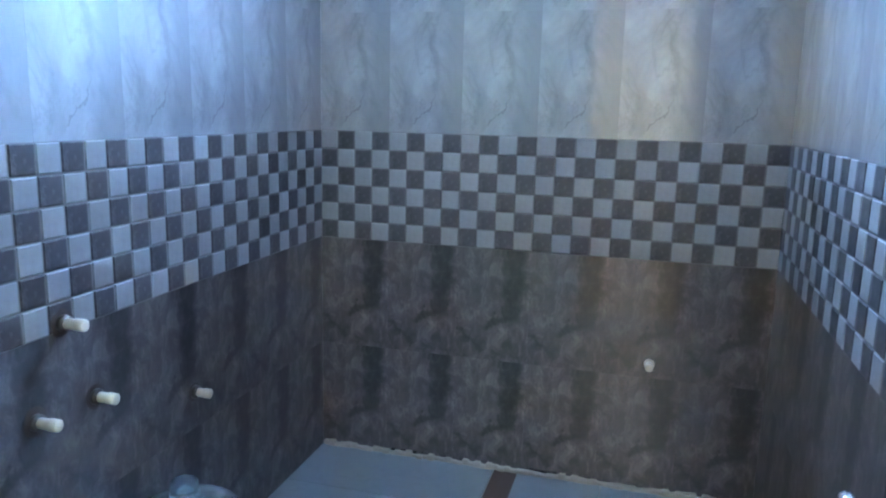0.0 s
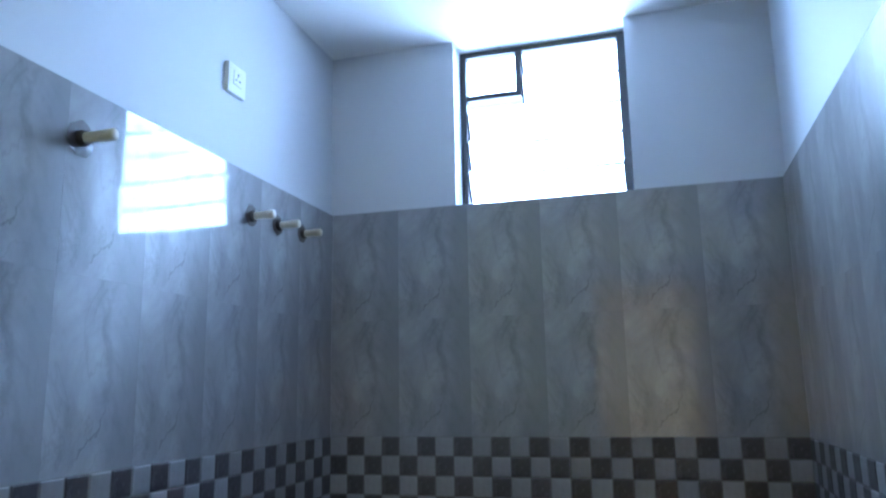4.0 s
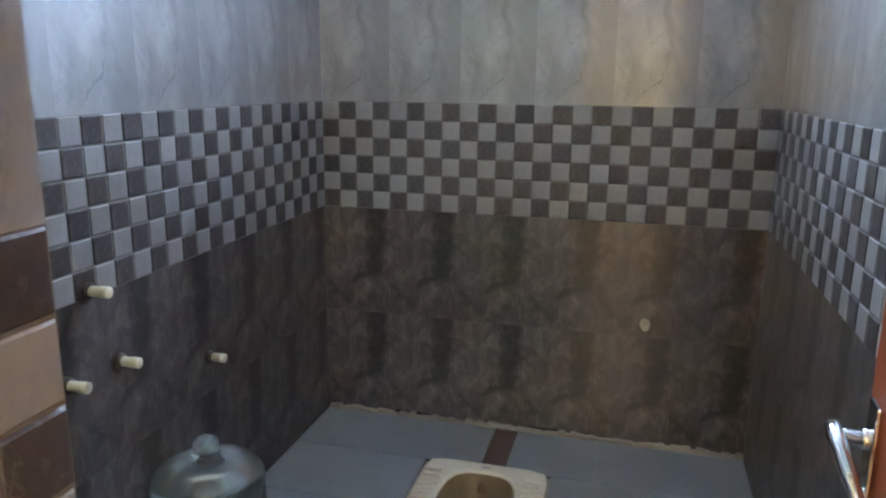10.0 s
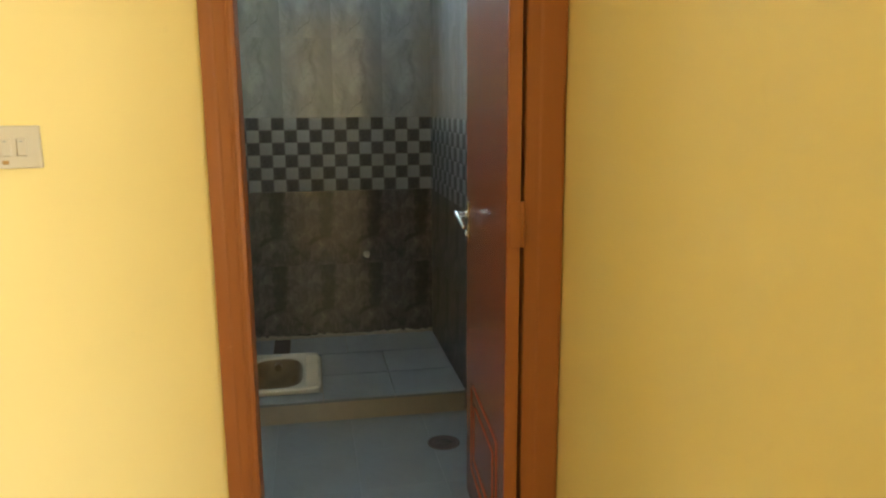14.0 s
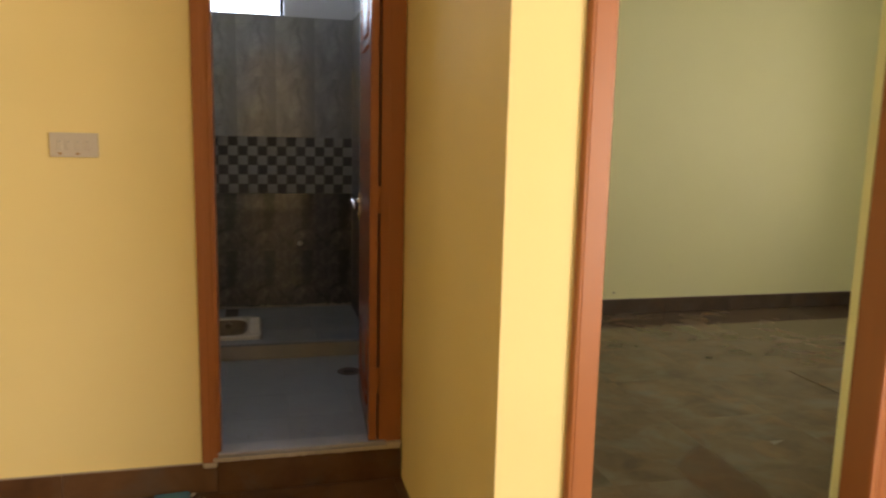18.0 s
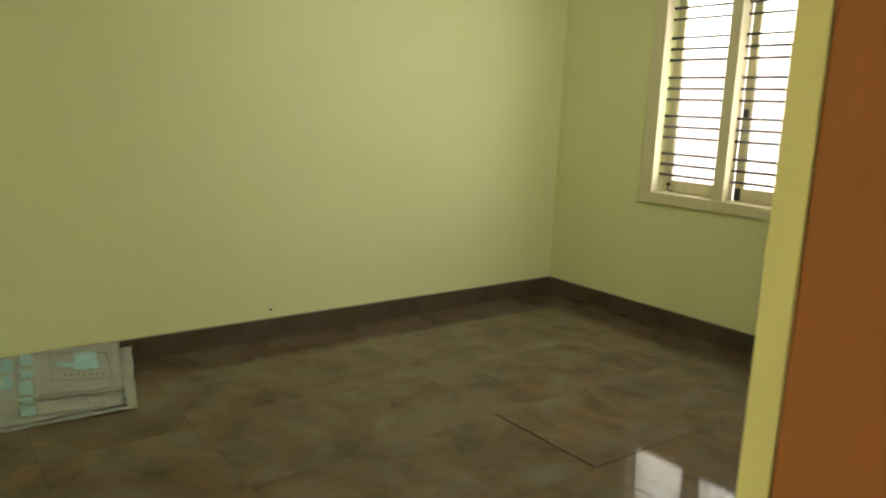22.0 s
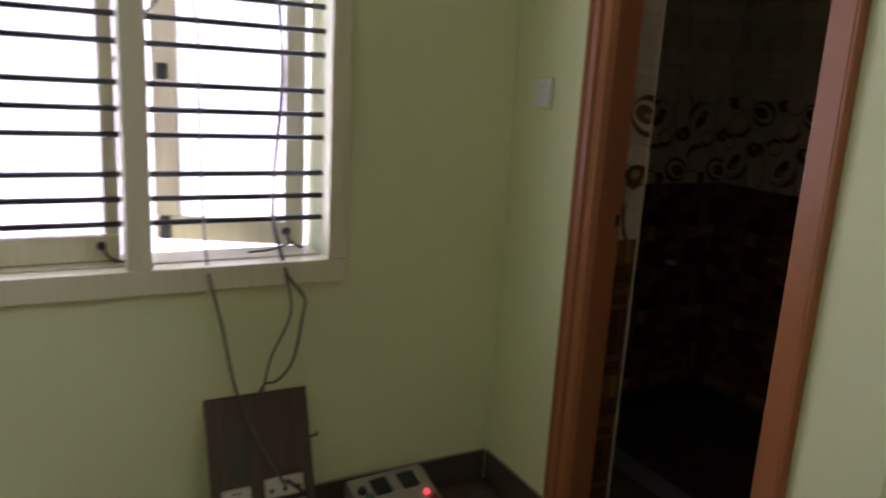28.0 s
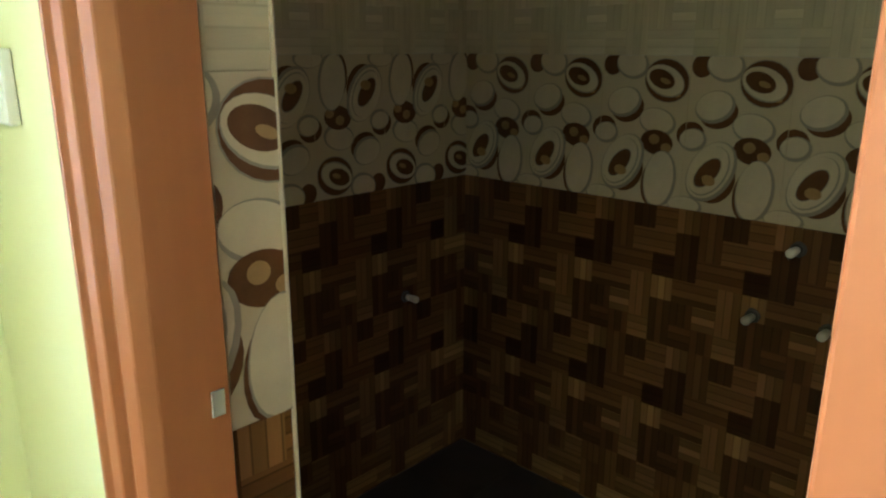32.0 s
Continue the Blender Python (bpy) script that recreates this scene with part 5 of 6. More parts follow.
hanging_cable([(X + 0.045, -2.022, 2.32), (X + 0.04, -2.034, 2.00), (X + 0.035, -2.038, 1.754), (X + 0.035, -2.040, 1.60), (X + 0.035, -2.058, 1.40), (X + 0.035, -2.036, 1.16), (X + 0.035, -2.026, 1.002), (X + 0.016, -2.044, 0.897), (X - 0.030, -2.050, 0.84), (X - 0.035, -2.065, 0.721),
               (X - 0.035, -2.007, 0.590), (X - 0.040, -1.984, 0.502), (X - 0.042, -1.978, 0.468)], 0.0036, LABEL)


def instrument_box():
    """A grey machine lying by the wall: sloped panel, switches, dials, a red pilot lamp."""
    b = thing("grey_control_box", "grey control box with dials and a lit red lamp", "control box", pose(5.715, -2.385, 0.002, 0, 0, 3) @ Matrix.Diagonal((0.94, 0.90, 0.88, 1)))
    bm = bmesh.new()
    prof = [(-0.15, 0.0), (0.16, 0.0), (0.16, 0.155), (0.13, 0.165), (-0.135, 0.085), (-0.15, 0.075)]
    lo = [bm.verts.new((x, -0.15, z)) for x, z in prof]
    hi = [bm.verts.new((x, 0.15, z)) for x, z in prof]
    for k in range(len(prof)):
        bm.faces.new((lo[k], lo[(k + 1) % 6], hi[(k + 1) % 6], hi[k]))
    bm.faces.new(lo)
    bm.faces.new(hi)
    bmesh.ops.bevel(bm, geom=list(bm.edges), offset=0.005, segments=2, affect="EDGES")
    part("case", bm, GREY_PLASTIC, b)
    slope = math.degrees(math.atan2(0.08, 0.265))
    def on_panel(u, y):
        return pose(-0.135 + u * math.cos(radians(slope)), y, 0.085 + u * math.sin(radians(slope)), 0, -slope, 0)
    for y in (0.045, -0.065):
        p = part("terminal_block", box(-0.035, 0.035, -0.032, 0.032, -0.001, 0.012, 0.003), BLACK_PLASTIC, b, m=on_panel(0.225, y))
        part("terminal_cover", box(-0.03, 0.03, -0.052, -0.033, 0.0, 0.016, 0.003), GREY_PLASTIC, p)
    for u, y, mat, lab in ((0.19, 0.105, GREEN_PLASTIC, "green push button"), (0.145, 0.085, RED_PLASTIC, "red push button"), (0.225, 0.118, BLACK_PLASTIC, "black knob"), (0.12, -0.115, RED_PLASTIC, "red push button")):
        part("knob", lathe([(0.0, 0.0), (0.017, 0.0), (0.015, 0.014), (0.0, 0.016)], 16), mat, b, lab, m=on_panel(u, y))
    part("label_plate", box(-0.03, 0.03, -0.05, 0.05, -0.001, 0.0015, 0.0005), SACK_GREY, b, m=on_panel(0.075, 0.05))
    part("pilot_lamp", lathe([(0.011, 0.0), (0.011, 0.006), (0.008, 0.012), (0.0, 0.014)], 14), PILOT, b, "glowing red pilot lamp", m=on_panel(0.155, -0.105))
    part("seam", box(-0.152, -0.1495, -0.14, -0.005, 0.044, 0.047), DARK, b)


PILOT, _n, _l, _b = node_mat("red_pilot_glow")
_b.inputs["Base Color"].default_value = (0.5, 0.02, 0.02, 1)
_b.inputs["Emission Color"].default_value = (1.0, 0.05, 0.05, 1)
_b.inputs["Emission Strength"].default_value = 0.4
instrument_box()


def cement_sack():
    """An empty woven sack folded flat on the floor, its end drawn up over the skirting."""
    s = thing("woven_sack", "flattened white woven sack with faded blue print against the skirting", "sack")
    def lift(x, y):
        rise = max(0.0, (y + 0.12) / 0.33)
        return 0.006 + 0.112 * rise ** 1.5 + 0.006 * noise.noise(Vector((x * 9, y * 9, 0.3))) + 0.004 * noise.noise(Vector((x * 25, y * 25, 1.3)))
    def sheet(nm, x0, x1, y0, y1, skew, extra, mat, nx=26, ny=22, ragged=0.008):
        bm = bmesh.new()
        grid = []
        for j in range(ny + 1):
            row = []
            for i in range(nx + 1):
                u, v = i / nx, j / ny
                x = x0 + (x1 - x0) * u + skew * v + (ragged * noise.noise(Vector((v * 7, u * 3, 2))) if i in (0, nx) else 0)
                y = y0 + (y1 - y0) * v + 0.05 * u * (1 - v) * -1 + (ragged * noise.noise(Vector((u * 8, v, 5))) if j in (0, ny) else 0)
                y = min(y, BED_Y1 - 0.014)
                row.append(bm.verts.new((x, y, lift(x, y) + extra)))
            grid.append(row)
        for j in range(ny):
            for i in range(nx):
                f = bm.faces.new((grid[j][i], grid[j][i + 1], grid[j + 1][i + 1], grid[j + 1][i]))
                f.smooth = True
        q = bmesh.ops.solidify(bm, geom=list(bm.faces), thickness=0.003)
        return part(nm, bm, mat, s)
    sheet("lower_layer", 1.80, 2.71, -0.37, 0.17, 0.13, 0.0, SACK_CLOTH)
    top = sheet("upper_layer", 1.80, 2.675, -0.34, 0.205, 0.115, 0.007, SACK_CLOTH)
    def printed(x0, x1, y0, y1, mat, ragged=0.0):
        """A faded print on the upper layer, running with its weave."""
        bm = bmesh.new()
        nx, ny = 10, 10
        def at(i, j):
            x, y = x0 + (x1 - x0) * i / nx, y0 + (y1 - y0) * j / ny
            if ragged:
                x += ragged * noise.noise(Vector((y * 40, x * 9, 3.1)))
                y += ragged * noise.noise(Vector((x * 40, y * 9, 8.7)))
            x, y = x + 0.10 * y, y - 0.20 * (x - 2.42)
            y = min(y, BED_Y1 - 0.02)
            return (x, y, lift(x, y) + 0.0148)
        g = [[bm.verts.new(at(i, j)) for i in range(nx + 1)] for j in range(ny + 1)]
        for j in range(ny):
            for i in range(nx):
                bm.faces.new((g[j][i], g[j][i + 1], g[j + 1][i + 1], g[j + 1][i]))
        part("print_bar", bm, mat, top)
    for q in ((2.315, 2.375, 0.115, 0.185), (2.315, 2.375, 0.045, 0.085), (2.305, 2.36, -0.10, 0.02), (2.305, 2.36, -0.20, -0.12), (2.305, 2.36, -0.33, -0.22), (2.245, 2.285, 0.07, 0.16), (2.235, 2.275, -0.05, 0.04), (2.16, 2.21, -0.30, -0.10), (2.16, 2.21, -0.02, 0.13)):
        printed(*q, SACK_BLUE, 0.016)
    printed(2.465, 2.565, 0.10, 0.135, SACK_BLUE, 0.014)
    printed(2.545, 2.645, 0.075, 0.185, SACK_BLUE, 0.014)
    printed(2.375, 2.70, -0.155, -0.095, SACK_GREY, 0.004)
    printed(2.375, 2.70, -0.335, -0.322, SACK_GREY, 0.004)
    for k in range(7):
        printed(2.49 + 0.027 * k, 2.502 + 0.027 * k, 0.030, 0.042, SACK_GREY, 0.003)
    for k in range(4):
        printed(2.45 + 0.03 * k, 2.47 + 0.03 * k, -0.225, -0.212, SACK_GREY, 0.003)
    for q in ((2.44, 2.69, 0.185, 0.190), (2.44, 2.69, 0.000, 0.005), (2.44, 2.444, 0.0, 0.19), (2.69, 2.694, 0.0, 0.19), (2.365, 2.369, -0.34, 0.20), (2.56, 2.563, -0.30, -0.17), (2.62, 2.623, -0.30, -0.17)):
        printed(*q, SACK_GREY, 0.004)


cement_sack()
tagged(part("wall_nick", box(3.62, 3.636, BED_Y1 - 0.0016, BED_Y1 + 0.001, 0.166, 0.176, 0.0005), BROWN_FLANGE), "small dark nail stub in the green wall", "nail")


# ---------------------------------------------------------------- second bathroom: pipe stubs
for x, z in ((5.353, 0.92), (5.448, 0.706), (5.249, 0.713)):
    p = pipe_stub("shower_pipe_stub", "grey capped pipe stub in the brown tiling", x, B2_Y0 + 0.001, z, 0.06, 0.002, "y")
    p.matrix_basis = Matrix.Translation((x, B2_Y0 + 0.001, z)) @ pose(0, 0, 0, -90, 0, 0)
    tagged(p, group="second bathroom pipe stubs")
p = pipe_stub("basin_pipe_stub", "grey capped pipe stub in the brown tiling", B2_X1 - 0.001, -4.244, 0.578, 0.06, 0.002, "x")
p.matrix_basis = Matrix.Translation((B2_X1 - 0.001, -4.244, 0.578)) @ pose(0, 0, 0, 0, -90, 0)


# ---------------------------------------------------------------- outside the bedroom window
def neighbour_house():
    h = thing("neighbour_house", "pale pink house with a terracotta framed grilled window", "house")
    x = 10.4
    part("wall", wall_boxes("y", -9.0, 9.0, x, x + 0.3, -3.2, 6.0, [(-0.88, -0.28, 1.40, 2.80)]), FACADE, h)
    part("roof_slab", box(x - 0.4, x + 4, -9.2, 9.2, 6.0, 6.25, 0.02), FACADE, h)
    part("floor_band", box(x - 0.08, x, -9, 9, -0.35, -0.15, 0.01), FACADE, h)
    w = part("window_surround", box(x - 0.06, x + 0.02, -0.98, -0.18, 2.80, 2.98, 0.01), FACADE_RED, h, "terracotta lintel")
    part("window_sill", box(x - 0.10, x + 0.02, -0.98, -0.18, 1.24, 1.40, 0.01), FACADE_RED, w)
    for y in (-0.97, -0.29):
        part("window_post", box(x - 0.05, x + 0.02, y, y + 0.1, 1.4005, 2.7995, 0.01), FACADE_RED, w)
    for k in range(9):
        part("grille_bar", box(x - 0.03, x - 0.01, -0.869, -0.291, 1.47 + 0.15 * k, 1.52 + 0.15 * k, 0.004), WHITE_PLASTIC, w)
    # Near-black sheet added behind the window, in place of an unlit room's shade.
    part("dark_room", box(x + 0.30, x + 0.32, -1.0, -0.15, 1.2, 3.0), DARK, h)


neighbour_house()


# ---------------------------------------------------------------- tiling
def tile_mesh(name, w, h, mat, t=0.012, joint=0.0001):
    """A wall tile whose glazed face rolls back towards its edges; face at y 0."""
    bm = bmesh.new()
    roll, drop = min(0.016, w * 0.3), 0.0002 if mat is LIGHT_TILE else 0.00005
    def stops(length, n):
        side = [joint + roll * (k / n) for k in range(n + 1)]
        return side + [length - q for q in reversed(side)]
    def back(u, length):
        d = min(u - joint, length - joint - u)
        return drop * max(0.0, 1 - d / roll) ** 2
    xs, zs = stops(w, 4), stops(h, 2)
    g = [[bm.verts.new((x, back(x, w), z)) for x in xs] for z in zs]
    for a, b in zip(g, g[1:]):
        for k in range(len(xs) - 1):
            bm.faces.new((a[k], a[k + 1], b[k + 1], b[k])).smooth = True
    rim = g[0] + [r[-1] for r in g[1:]] + g[-1][-2::-1] + [r[0] for r in g[-2:0:-1]]
    rim = [bm.verts.new(v.co) for v in rim]                    # a crisp edge of its own
    low = [bm.verts.new((v.co.x, t, v.co.z)) for v in rim]
    for k in range(len(rim)):
        bm.faces.new((rim[k], low[k], low[(k + 1) % len(rim)], rim[(k + 1) % len(rim)]))
    return mesh_of(name, bm, mat)


CACHE = {}


def tile_at(parent, name, mat, w, h, m, t=0.012):
    key = (name, round(w, 4), round(h, 4))
    if key not in CACHE:
        CACHE[key] = tile_mesh(name, w, h, mat, t)
    return piece(name, CACHE[key], parent, m)


def square_mesh(name, mat):
    """A pillowed mosaic square standing a little proud of its bed."""
    bm = bmesh.new()
    g, t = 0.0010, 0.0026
    a0 = [(g, 0.001, g), (SQ - g, 0.001, g), (SQ - g, 0.001, SQ - g), (g, 0.001, SQ - g)]
    b0 = [(g + 0.0030, -t * 0.90, g + 0.0030), (SQ - g - 0.0030, -t * 0.90, g + 0.0030), (SQ - g - 0.0030, -t * 0.90, SQ - g - 0.0030), (g + 0.0030, -t * 0.90, SQ - g - 0.0030)]
    c0 = [(0.013, -t, 0.013), (SQ - 0.013, -t, 0.013), (SQ - 0.013, -t, SQ - 0.013), (0.013, -t, SQ - 0.013)]
    rings = [[bm.verts.new(p) for p in q] for q in (a0, b0, c0)]
    for a, b in zip(rings, rings[1:]):
        for k in range(4):
            bm.faces.new((a[k], a[(k + 1) % 4], b[(k + 1) % 4], b[k]))
    bm.faces.new(rings[-1])
    return mesh_of(name, bm, mat)


SQUARES = [square_mesh("mosaic_square", MOSAIC_LIGHT), square_mesh("mosaic_square", MOSAIC_DARK)]


def lean():
    """A hand-laid tile is never quite in plane with its neighbours."""
    return pose(0, 0, 0, random.uniform(-0.015, 0.015), 0, random.uniform(-0.02, 0.02))


def tiled_face(name, label, length, place, first, z_low, squares=True):
    """Dark tiles, a chequered band and pale tiles along one wall; place(s, w, z) gives the pose of a piece w wide at s metres along."""
    wall = tagged(thing(name, label, "wall tiling"), kind="structure")
    cuts, s = [], 0.0
    while s < length - 0.004:
        cuts.append((s, min(TW, length - s)))
        s += TW
    for s, w in cuts:
        z = ZB
        while z > z_low + 0.004:
            h = min(TH - 0.0025, z - z_low)
            tile_at(wall, "dark_tile", DARK_TILE, w, h, place(s, w, z - h) @ lean())
            z -= h
        tile_at(wall, "pale_tile", LIGHT_TILE, w, 0.3875, place(s, w, ZT) @ lean())
        tile_at(wall, "pale_tile", LIGHT_TILE, w, 0.3875, place(s, w, ZT + 0.3875) @ lean())
        tile_at(wall, "mosaic_bed", GROUT, w, ZT - ZB, place(s, w, ZB))
    if squares:
        for i in range(int(length / SQ + 0.02)):
            for r in range(6):
                piece("mosaic_square", SQUARES[(i + r + first) % 2], wall, place(i * SQ, SQ, ZB + r * SQ) @ pose(0, 0, 0, random.uniform(-0.5, 0.5), 0, random.uniform(-0.5, 0.5)))
    return wall


tiled_face("tiling_back", "grey marble tiles with a chequered mosaic band", BATH_W, lambda s, w, z: Matrix.Translation((s, 0, z)), 1, ZP)
tiled_face("tiling_left", "grey marble tiles with a chequered mosaic band", -BATH_Y0, lambda s, w, z: Matrix.Translation((0, -s - w, z)) @ pose(0, 0, 0, 0, 0, 90), 0, ZF)
tiled_face("tiling_right", "grey marble tiles with a chequered mosaic band", -BATH_Y0, lambda s, w, z: Matrix.Translation((BATH_W, -s, z)) @ pose(0, 0, 0, 0, 0, -90), 0, ZF)
tiled_face("tiling_doorway", "warm-lit tiled reveal beside the door frame", 0.075, lambda s, w, z: Matrix.Translation((D1[0] + 0.0605, BATH_Y0 - s - w, z - 0.017)) @ pose(0, 0, 0, 0, 0, 90), 0, 0.17)


def floor_tiles(parent, name, mat, x0, x1, y0, y1, ox, oy, size, z, uneven=0.0002, t=0.010, proud=()):
    """Square floor tiles on a grid through (ox, oy), cut at the walls."""
    i0, j0 = math.floor((x0 - ox) / size), math.floor((y0 - oy) / size)
    for i in range(i0, math.ceil((x1 - ox) / size)):
        for j in range(j0, math.ceil((y1 - oy) / size)):
            a, b = max(x0, ox + i * size), min(x1, ox + (i + 1) * size)
            c, d = max(y0, oy + j * size), min(y1, oy + (j + 1) * size)
            if b - a < 0.01 or d - c < 0.01:
                continue
            key = (name, mat.name, round(b - a, 3), round(d - c, 3))
            if key not in CACHE:
                CACHE[key] = mesh_of(name, box(0.0002, b - a - 0.0002, 0.0002, d - c - 0.0002, -t, 0, 0.0004), mat)
            lift = 0.004 if (i, j) in proud else random.uniform(0, uneven)
            piece(name, CACHE[key], parent, pose(a, c, z + lift, random.uniform(-0.008, 0.008), random.uniform(-0.008, 0.008), 0))


f = tagged(thing("floor_bathroom", "white square floor tiles of the first bathroom", "floor"), kind="structure")
floor_tiles(f, "floor_tile", BATH_FLOOR, 0.002, BATH_W - 0.002, BATH_Y0 + 0.002, -0.8885, 0.7, -0.8885, 0.3, ZF)
f = tagged(thing("floor_hall", "dark brown slate-look hall floor tiles", "floor"), kind="structure")
floor_tiles(f, "floor_tile", HALL_FLOOR, HALL_X0 + 0.002, HALL_X1 - 0.002, HALL_Y0 + 0.002, HALL_Y - 0.001, 0.2, HALL_Y, 0.6, 0.0)
f = tagged(thing("floor_bedroom", "brown and green slate-look bedroom floor tiles", "floor"), kind="structure")
floor_tiles(f, "floor_tile", BEDROOM_FLOOR, BED_X0 + 0.021, BED_X1 - 0.002, FRONT_IN + 0.001, BED_Y1 - 0.002, 4.04, -1.92, 0.59, 0.0, proud=((0, 0),))
piece("floor_tile", mesh_of("floor_tile", box(D2[0] + 0.08, D2[1] - 0.12, FRONT_Y + 0.002, FRONT_IN - 0.001, -0.01, 0.0005, 0.001), BEDROOM_FLOOR), f, pose(0, 0, 0))
f = tagged(thing("floor_second_bathroom", "dark brown floor tiles of the second bathroom", "floor"), kind="structure")
floor_tiles(f, "floor_tile", BATH2_FLOOR, B2_X0 + 0.002, B2_X1 - 0.002, B2_Y0 + 0.002, B2_WALL - 0.002, B2_X1, B2_Y0, 0.3, B2_FLOOR_Z)
piece("floor_tile", mesh_of("floor_tile", box(D3[0] + 0.074, D3[1] - 0.074, B2_WALL, JOG_Y, -0.03, -0.004, 0.002), SILL_STONE), f, pose(0, 0, 0))


def skirting(name, x0, y0, x1, y1, height, out, joints=0.6, mat=None):
    """Skirting tiles from one point to another, standing out by a centimetre to the side out."""
    sk = tagged(thing(name, "brown slate-look skirting tiles along the wall", "skirting"), kind="structure")
    a, b = Vector((x0, y0, 0)), Vector((x1, y1, 0))
    n, length = max(1, round((b - a).length / joints)), (b - a).length
    turn = math.degrees(math.atan2(b.y - a.y, b.x - a.x))
    w = length / n
    me = mesh_of("skirting_tile", box(0.0008, w - 0.0008, 0 if out > 0 else -0.011, 0.011 if out > 0 else 0, 0.001, height, 0.0015), mat or SKIRTING)
    for k in range(n):
        p = a.lerp(b, k / n)
        piece("skirting_tile", me, sk, pose(p.x, p.y, 0, 0, 0, turn))
    bm = box(0, length, 0 if out > 0 else -0.006, 0.006 if out > 0 else 0, height - 0.001, height + 0.004)
    part("mortar_line", bm, DUST, sk, m=pose(a.x, a.y, 0, 0, 0, turn))


skirting("baseboard_hall", HALL_X0, HALL_Y, 0.7145, HALL_Y, 0.116, -1, 0.6, HALL_FLOOR)
skirting("baseboard_bedroom_far", BED_X0 + 0.03, BED_Y1, BED_X1 - 0.012, BED_Y1, 0.118, -1)
skirting("baseboard_bedroom_window", BED_X1, JOG_Y + 0.012, BED_X1, BED_Y1, 0.118, 1)
skirting("baseboard_bedroom_door", D3[1] + 0.002, JOG_Y, BED_X1 - 0.012, JOG_Y, 0.118, 1, 0.37)
skirting("baseboard_bedroom_front", D2[1] + 0.004, FRONT_IN, JOG_X, FRONT_IN, 0.118, 1)


# ---------------------------------------------------------------- second bathroom tiling
P_W, P_H = 0.285, 0.44


def parquet_mesh(name, mats, seed):
    """One printed tile of basket-weave blocks, some of them doubled along their grain."""
    rng = random.Random(seed)
    bm = bmesh.new()
    nx, nz = 4, 6
    bw, bh = P_W / nx, P_H / nz
    free = {(i, k) for i in range(nx) for k in range(nz)}
    for k in range(nz):
        for i in range(nx):
            if (i, k) not in free:
                continue
            up = (i + k) % 2
            di = dk = 1
            if rng.random() < 0.35 and up and (i, k + 1) in free:
                dk = 2
            elif rng.random() < 0.35 and not up and (i + 1, k) in free:
                di = 2
            free -= {(i + a, k + b) for a in range(di) for b in range(dk)}
            vs = [bm.verts.new((x, 0.0, z)) for x, z in ((i * bw, k * bh), ((i + di) * bw, k * bh), ((i + di) * bw, (k + dk) * bh), (i * bw, (k + dk) * bh))]
            bm.faces.new(vs).material_index = 0 if up else 1
    box(0.0006, P_W - 0.0006, 0.0008, 0.012, 0.0006, P_H - 0.0006, bm=bm)
    me = bpy.data.meshes.new(name)
    bm.to_mesh(me)
    bm.free()
    for mat in mats:
        me.materials.append(mat)
    return me


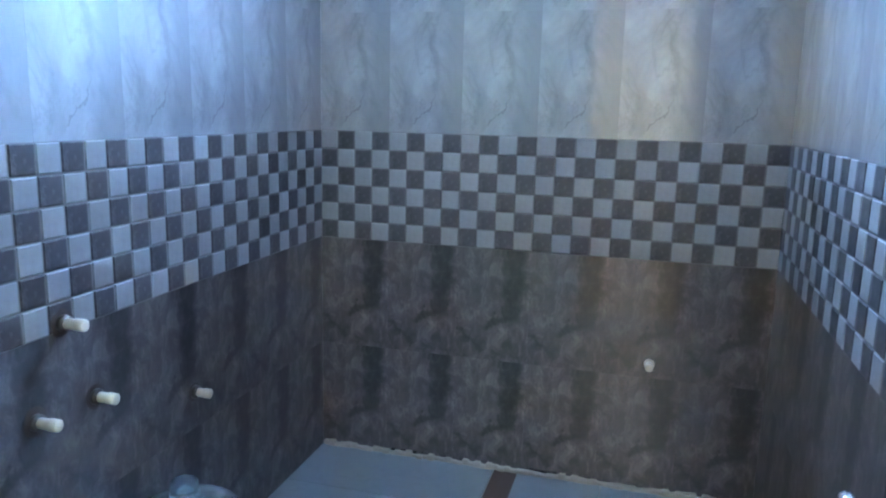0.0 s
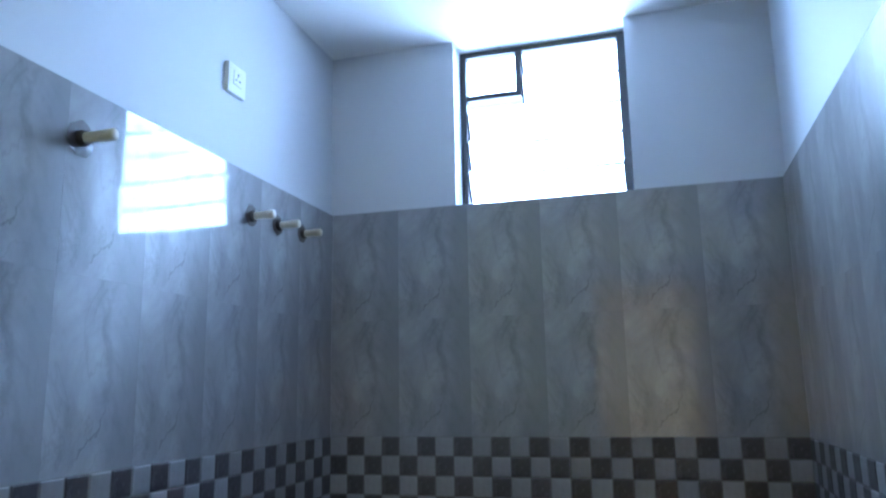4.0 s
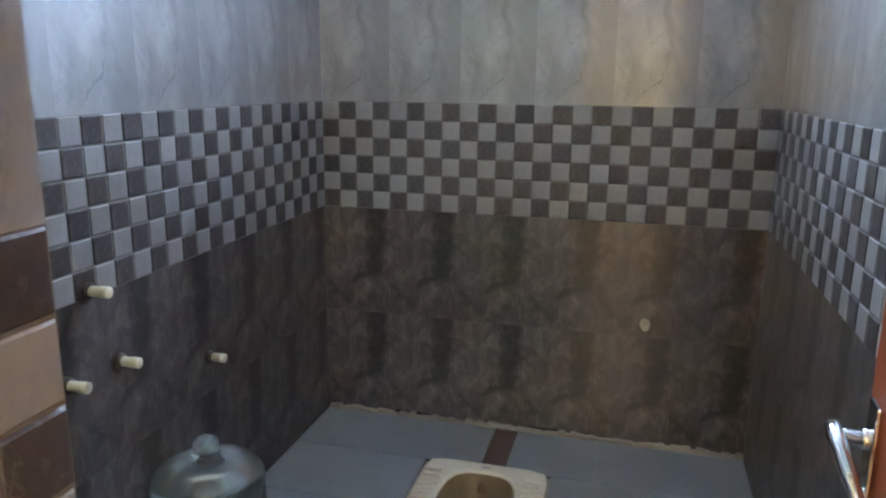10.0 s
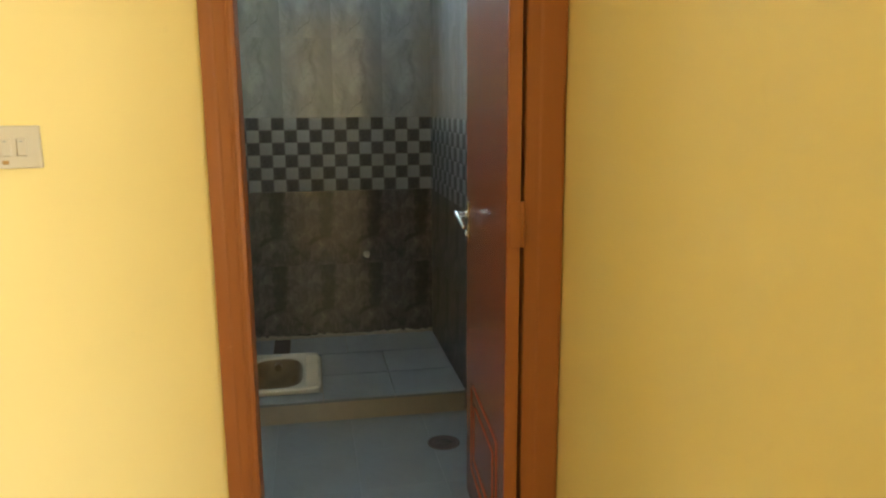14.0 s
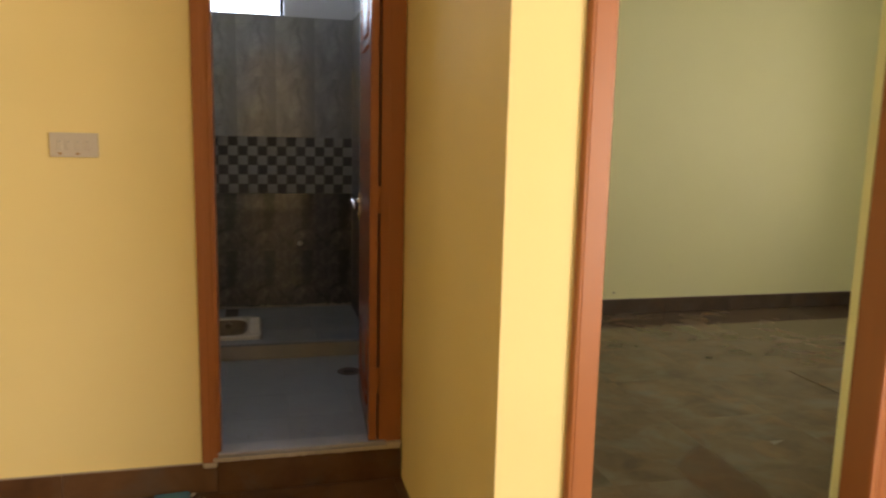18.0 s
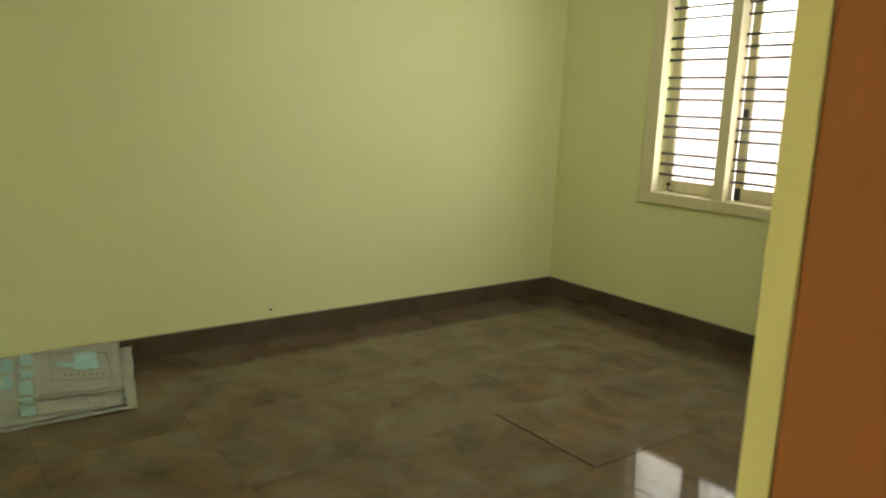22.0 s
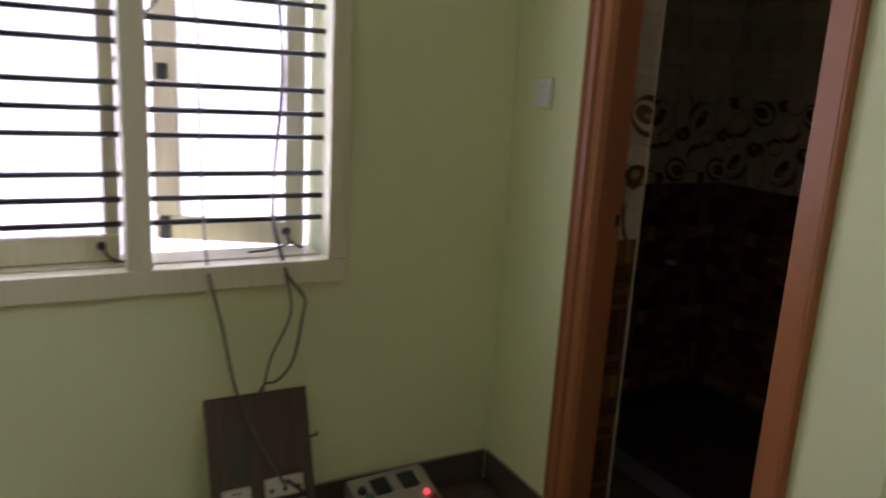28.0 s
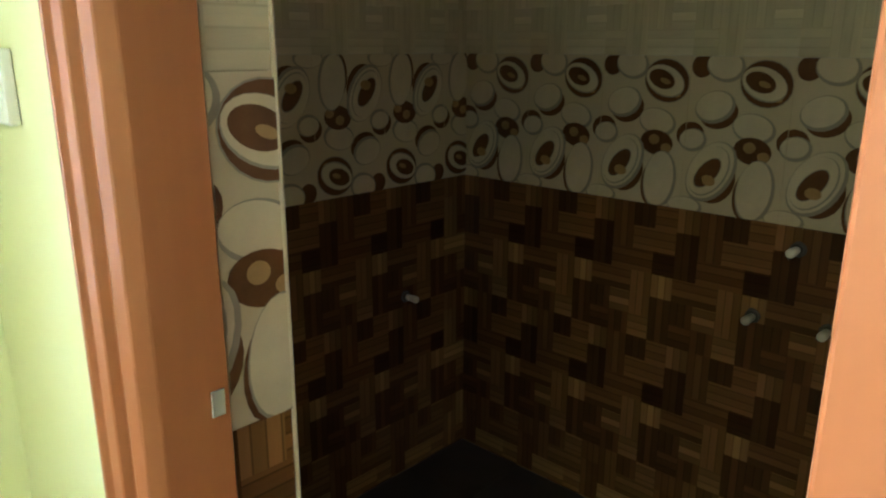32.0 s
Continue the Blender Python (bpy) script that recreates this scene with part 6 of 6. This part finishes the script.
def decor_mesh(name, flip):
    """Cream tile printed with pale pebbles and brown wood ovals, in thin layers."""
    bm = box(0.0006, P_W - 0.0006, 0.0, 0.012, 0.0006, P_H - 0.0006, mat=0)
    layer = [0]
    def oval(u, v, ru, rv, turn, mat):
        layer[0] += 1
        y = -0.00012 * layer[0]
        c, s = math.cos(radians(turn)), math.sin(radians(turn))
        vs = []
        for k in range(22):
            a = 2 * math.pi * k / 22
            dx, dz = ru * P_W * math.cos(a), rv * P_H * math.sin(a)
            x, z = u * P_W + dx * c - dz * s, v * P_H + dx * s + dz * c
            if flip:
                x, z = P_W - x, P_H - z
            vs.append(bm.verts.new((min(max(x, 0.0008), P_W - 0.0008), y, min(max(z, 0.0008), P_H - 0.0008))))
        f = bm.faces.new(vs)
        f.material_index = mat
    def pebble(u, v, ru, rv, turn):
        oval(u + 0.012, v - 0.008, ru + 0.022, rv + 0.014, turn, 2)
        oval(u, v, ru, rv, turn, 1)
    for u in (0.0, 1.0):
        oval(u + 0.05, 0.50, 0.15, 0.085, 8, 3)
        pebble(u + 0.07, 0.475, 0.125, 0.062, 5)
        pebble(u + 0.04, 0.03, 0.17, 0.055, 0)
    oval(0.12, 0.94, 0.11, 0.075, -30, 3)
    pebble(0.34, 0.95, 0.17, 0.085, -12)
    oval(0.325, 0.650, 0.195, 0.100, 14, 3)
    pebble(0.27, 0.695, 0.185, 0.088, 18)
    pebble(0.67, 0.575, 0.19, 0.08, -10)
    oval(0.69, 0.43, 0.185, 0.085, -8, 3)
    oval(0.66, 0.45, 0.06, 0.035, 0, 4)
    oval(0.80, 0.40, 0.06, 0.03, 0, 4)
    oval(0.35, 0.215, 0.20, 0.155, -30, 3)
    pebble(0.29, 0.28, 0.205, 0.205, -30)
    oval(0.283, 0.275, 0.180, 0.180, -30, 2)
    oval(0.275, 0.279, 0.172, 0.174, -30, 1)
    oval(0.27, 0.265, 0.098, 0.122, -38, 2)
    oval(0.27, 0.265, 0.090, 0.116, -38, 3)
    oval(0.285, 0.215, 0.075, 0.035, -10, 4)
    oval(0.72, 0.150, 0.175, 0.180, -6, 3)
    pebble(0.745, 0.185, 0.165, 0.190, -6)
    oval(0.755, 0.840, 0.255, 0.142, -18, 2)
    oval(0.755, 0.840, 0.245, 0.136, -18, 3)
    oval(0.80, 0.765, 0.12, 0.022, -14, 4)
    oval(0.735, 0.838, 0.225, 0.098, -22, 2)
    oval(0.735, 0.842, 0.218, 0.092, -22, 1)
    oval(0.700, 0.850, 0.150, 0.060, -20, 3)
    oval(0.74, 0.838, 0.06, 0.018, -20, 4)
    me = bpy.data.meshes.new(name)
    bm.to_mesh(me)
    bm.free()
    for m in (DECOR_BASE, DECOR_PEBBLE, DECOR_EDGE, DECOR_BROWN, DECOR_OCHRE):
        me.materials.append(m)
    return me


PARQUET = {"dark": parquet_mesh("parquet_tile", PARQUET_DARK, 5), "pale": parquet_mesh("pale_parquet_tile", PARQUET_LIGHT, 9)}
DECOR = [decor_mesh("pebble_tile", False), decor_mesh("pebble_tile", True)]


def cut_mesh(me, w, z_cut, u0=0.0):
    """A copy of a tile cut to a width, and at its foot."""
    bm = bmesh.new()
    bm.from_mesh(me)
    bmesh.ops.translate(bm, verts=bm.verts, vec=(-u0, 0, 0))
    for co, no in (((w, 0, 0), (1, 0, 0)), ((0, 0, z_cut), (0, 0, -1)), ((0, 0, 0), (-1, 0, 0))):
        bmesh.ops.bisect_plane(bm, geom=list(bm.verts) + list(bm.edges) + list(bm.faces), plane_co=co, plane_no=no, clear_outer=True)
    out = bpy.data.meshes.new(me.name)
    bm.to_mesh(out)
    bm.free()
    for m in me.materials:
        out.materials.append(m)
    return out


def parquet_face(name, label, length, place, decor, z_top, z_low, u0=0.0):
    wall = tagged(thing(name, label, "wall tiling"), kind="structure")
    s = 0.0
    while s < length - 0.01:
        w = min(P_W, length - s)
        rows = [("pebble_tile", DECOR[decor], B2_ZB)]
        z = B2_ZB
        while z > z_low + 0.01:
            z -= P_H
            rows.append(("parquet_tile", PARQUET["dark"], z))
        z = B2_ZB + P_H
        while z < z_top:
            rows.append(("pale_parquet_tile", PARQUET["pale"], z))
            z += P_H
        for nm, me, z in rows:
            lo = max(0.0, z_low - z)
            key = (nm, decor, round(w, 3), round(lo, 3), u0)
            if key not in CACHE:
                CACHE[key] = me if w > P_W - 1e-4 and lo < 1e-4 else cut_mesh(me, w, lo, u0)
            piece(nm, CACHE[key], wall, place(s, w, z))
        s += P_W


parquet_face("tiling_second_far", "brown parquet tiles under a cream pebble band", B2_X1 - B2_X0, lambda s, w, z: Matrix.Translation((B2_X1 - s, B2_Y0, z)) @ pose(0, 0, 0, 0, 0, 180), 0, 2.5, B2_FLOOR_Z)
parquet_face("tiling_second_right", "brown parquet tiles under a cream pebble band", B2_WALL - B2_Y0, lambda s, w, z: Matrix.Translation((B2_X1, B2_WALL - s, z)) @ pose(0, 0, 0, 0, 0, -90), 1, 2.5, B2_FLOOR_Z)
parquet_face("tiling_second_left", "brown parquet tiles under a cream pebble band", B2_WALL - B2_Y0, lambda s, w, z: Matrix.Translation((B2_X0, B2_Y0 + s, z)) @ pose(0, 0, 0, 0, 0, 90), 0, 2.5, B2_FLOOR_Z)
parquet_face("tiling_second_doorway", "tiled reveal beside the second bathroom door frame", 0.088, lambda s, w, z: Matrix.Translation((5.494, B2_WALL + 0.082, z)) @ pose(0, 0, 0, 0, 0, -90), 0, 2.0, 0.0, 0.137)
structure("tile_trim", box(5.489, 5.505, B2_WALL - 0.012, B2_WALL - 0.006, 0.0, 2.06, 0.002), BRASS_TRIM, "cream tile edge trim in the doorway", "trim")
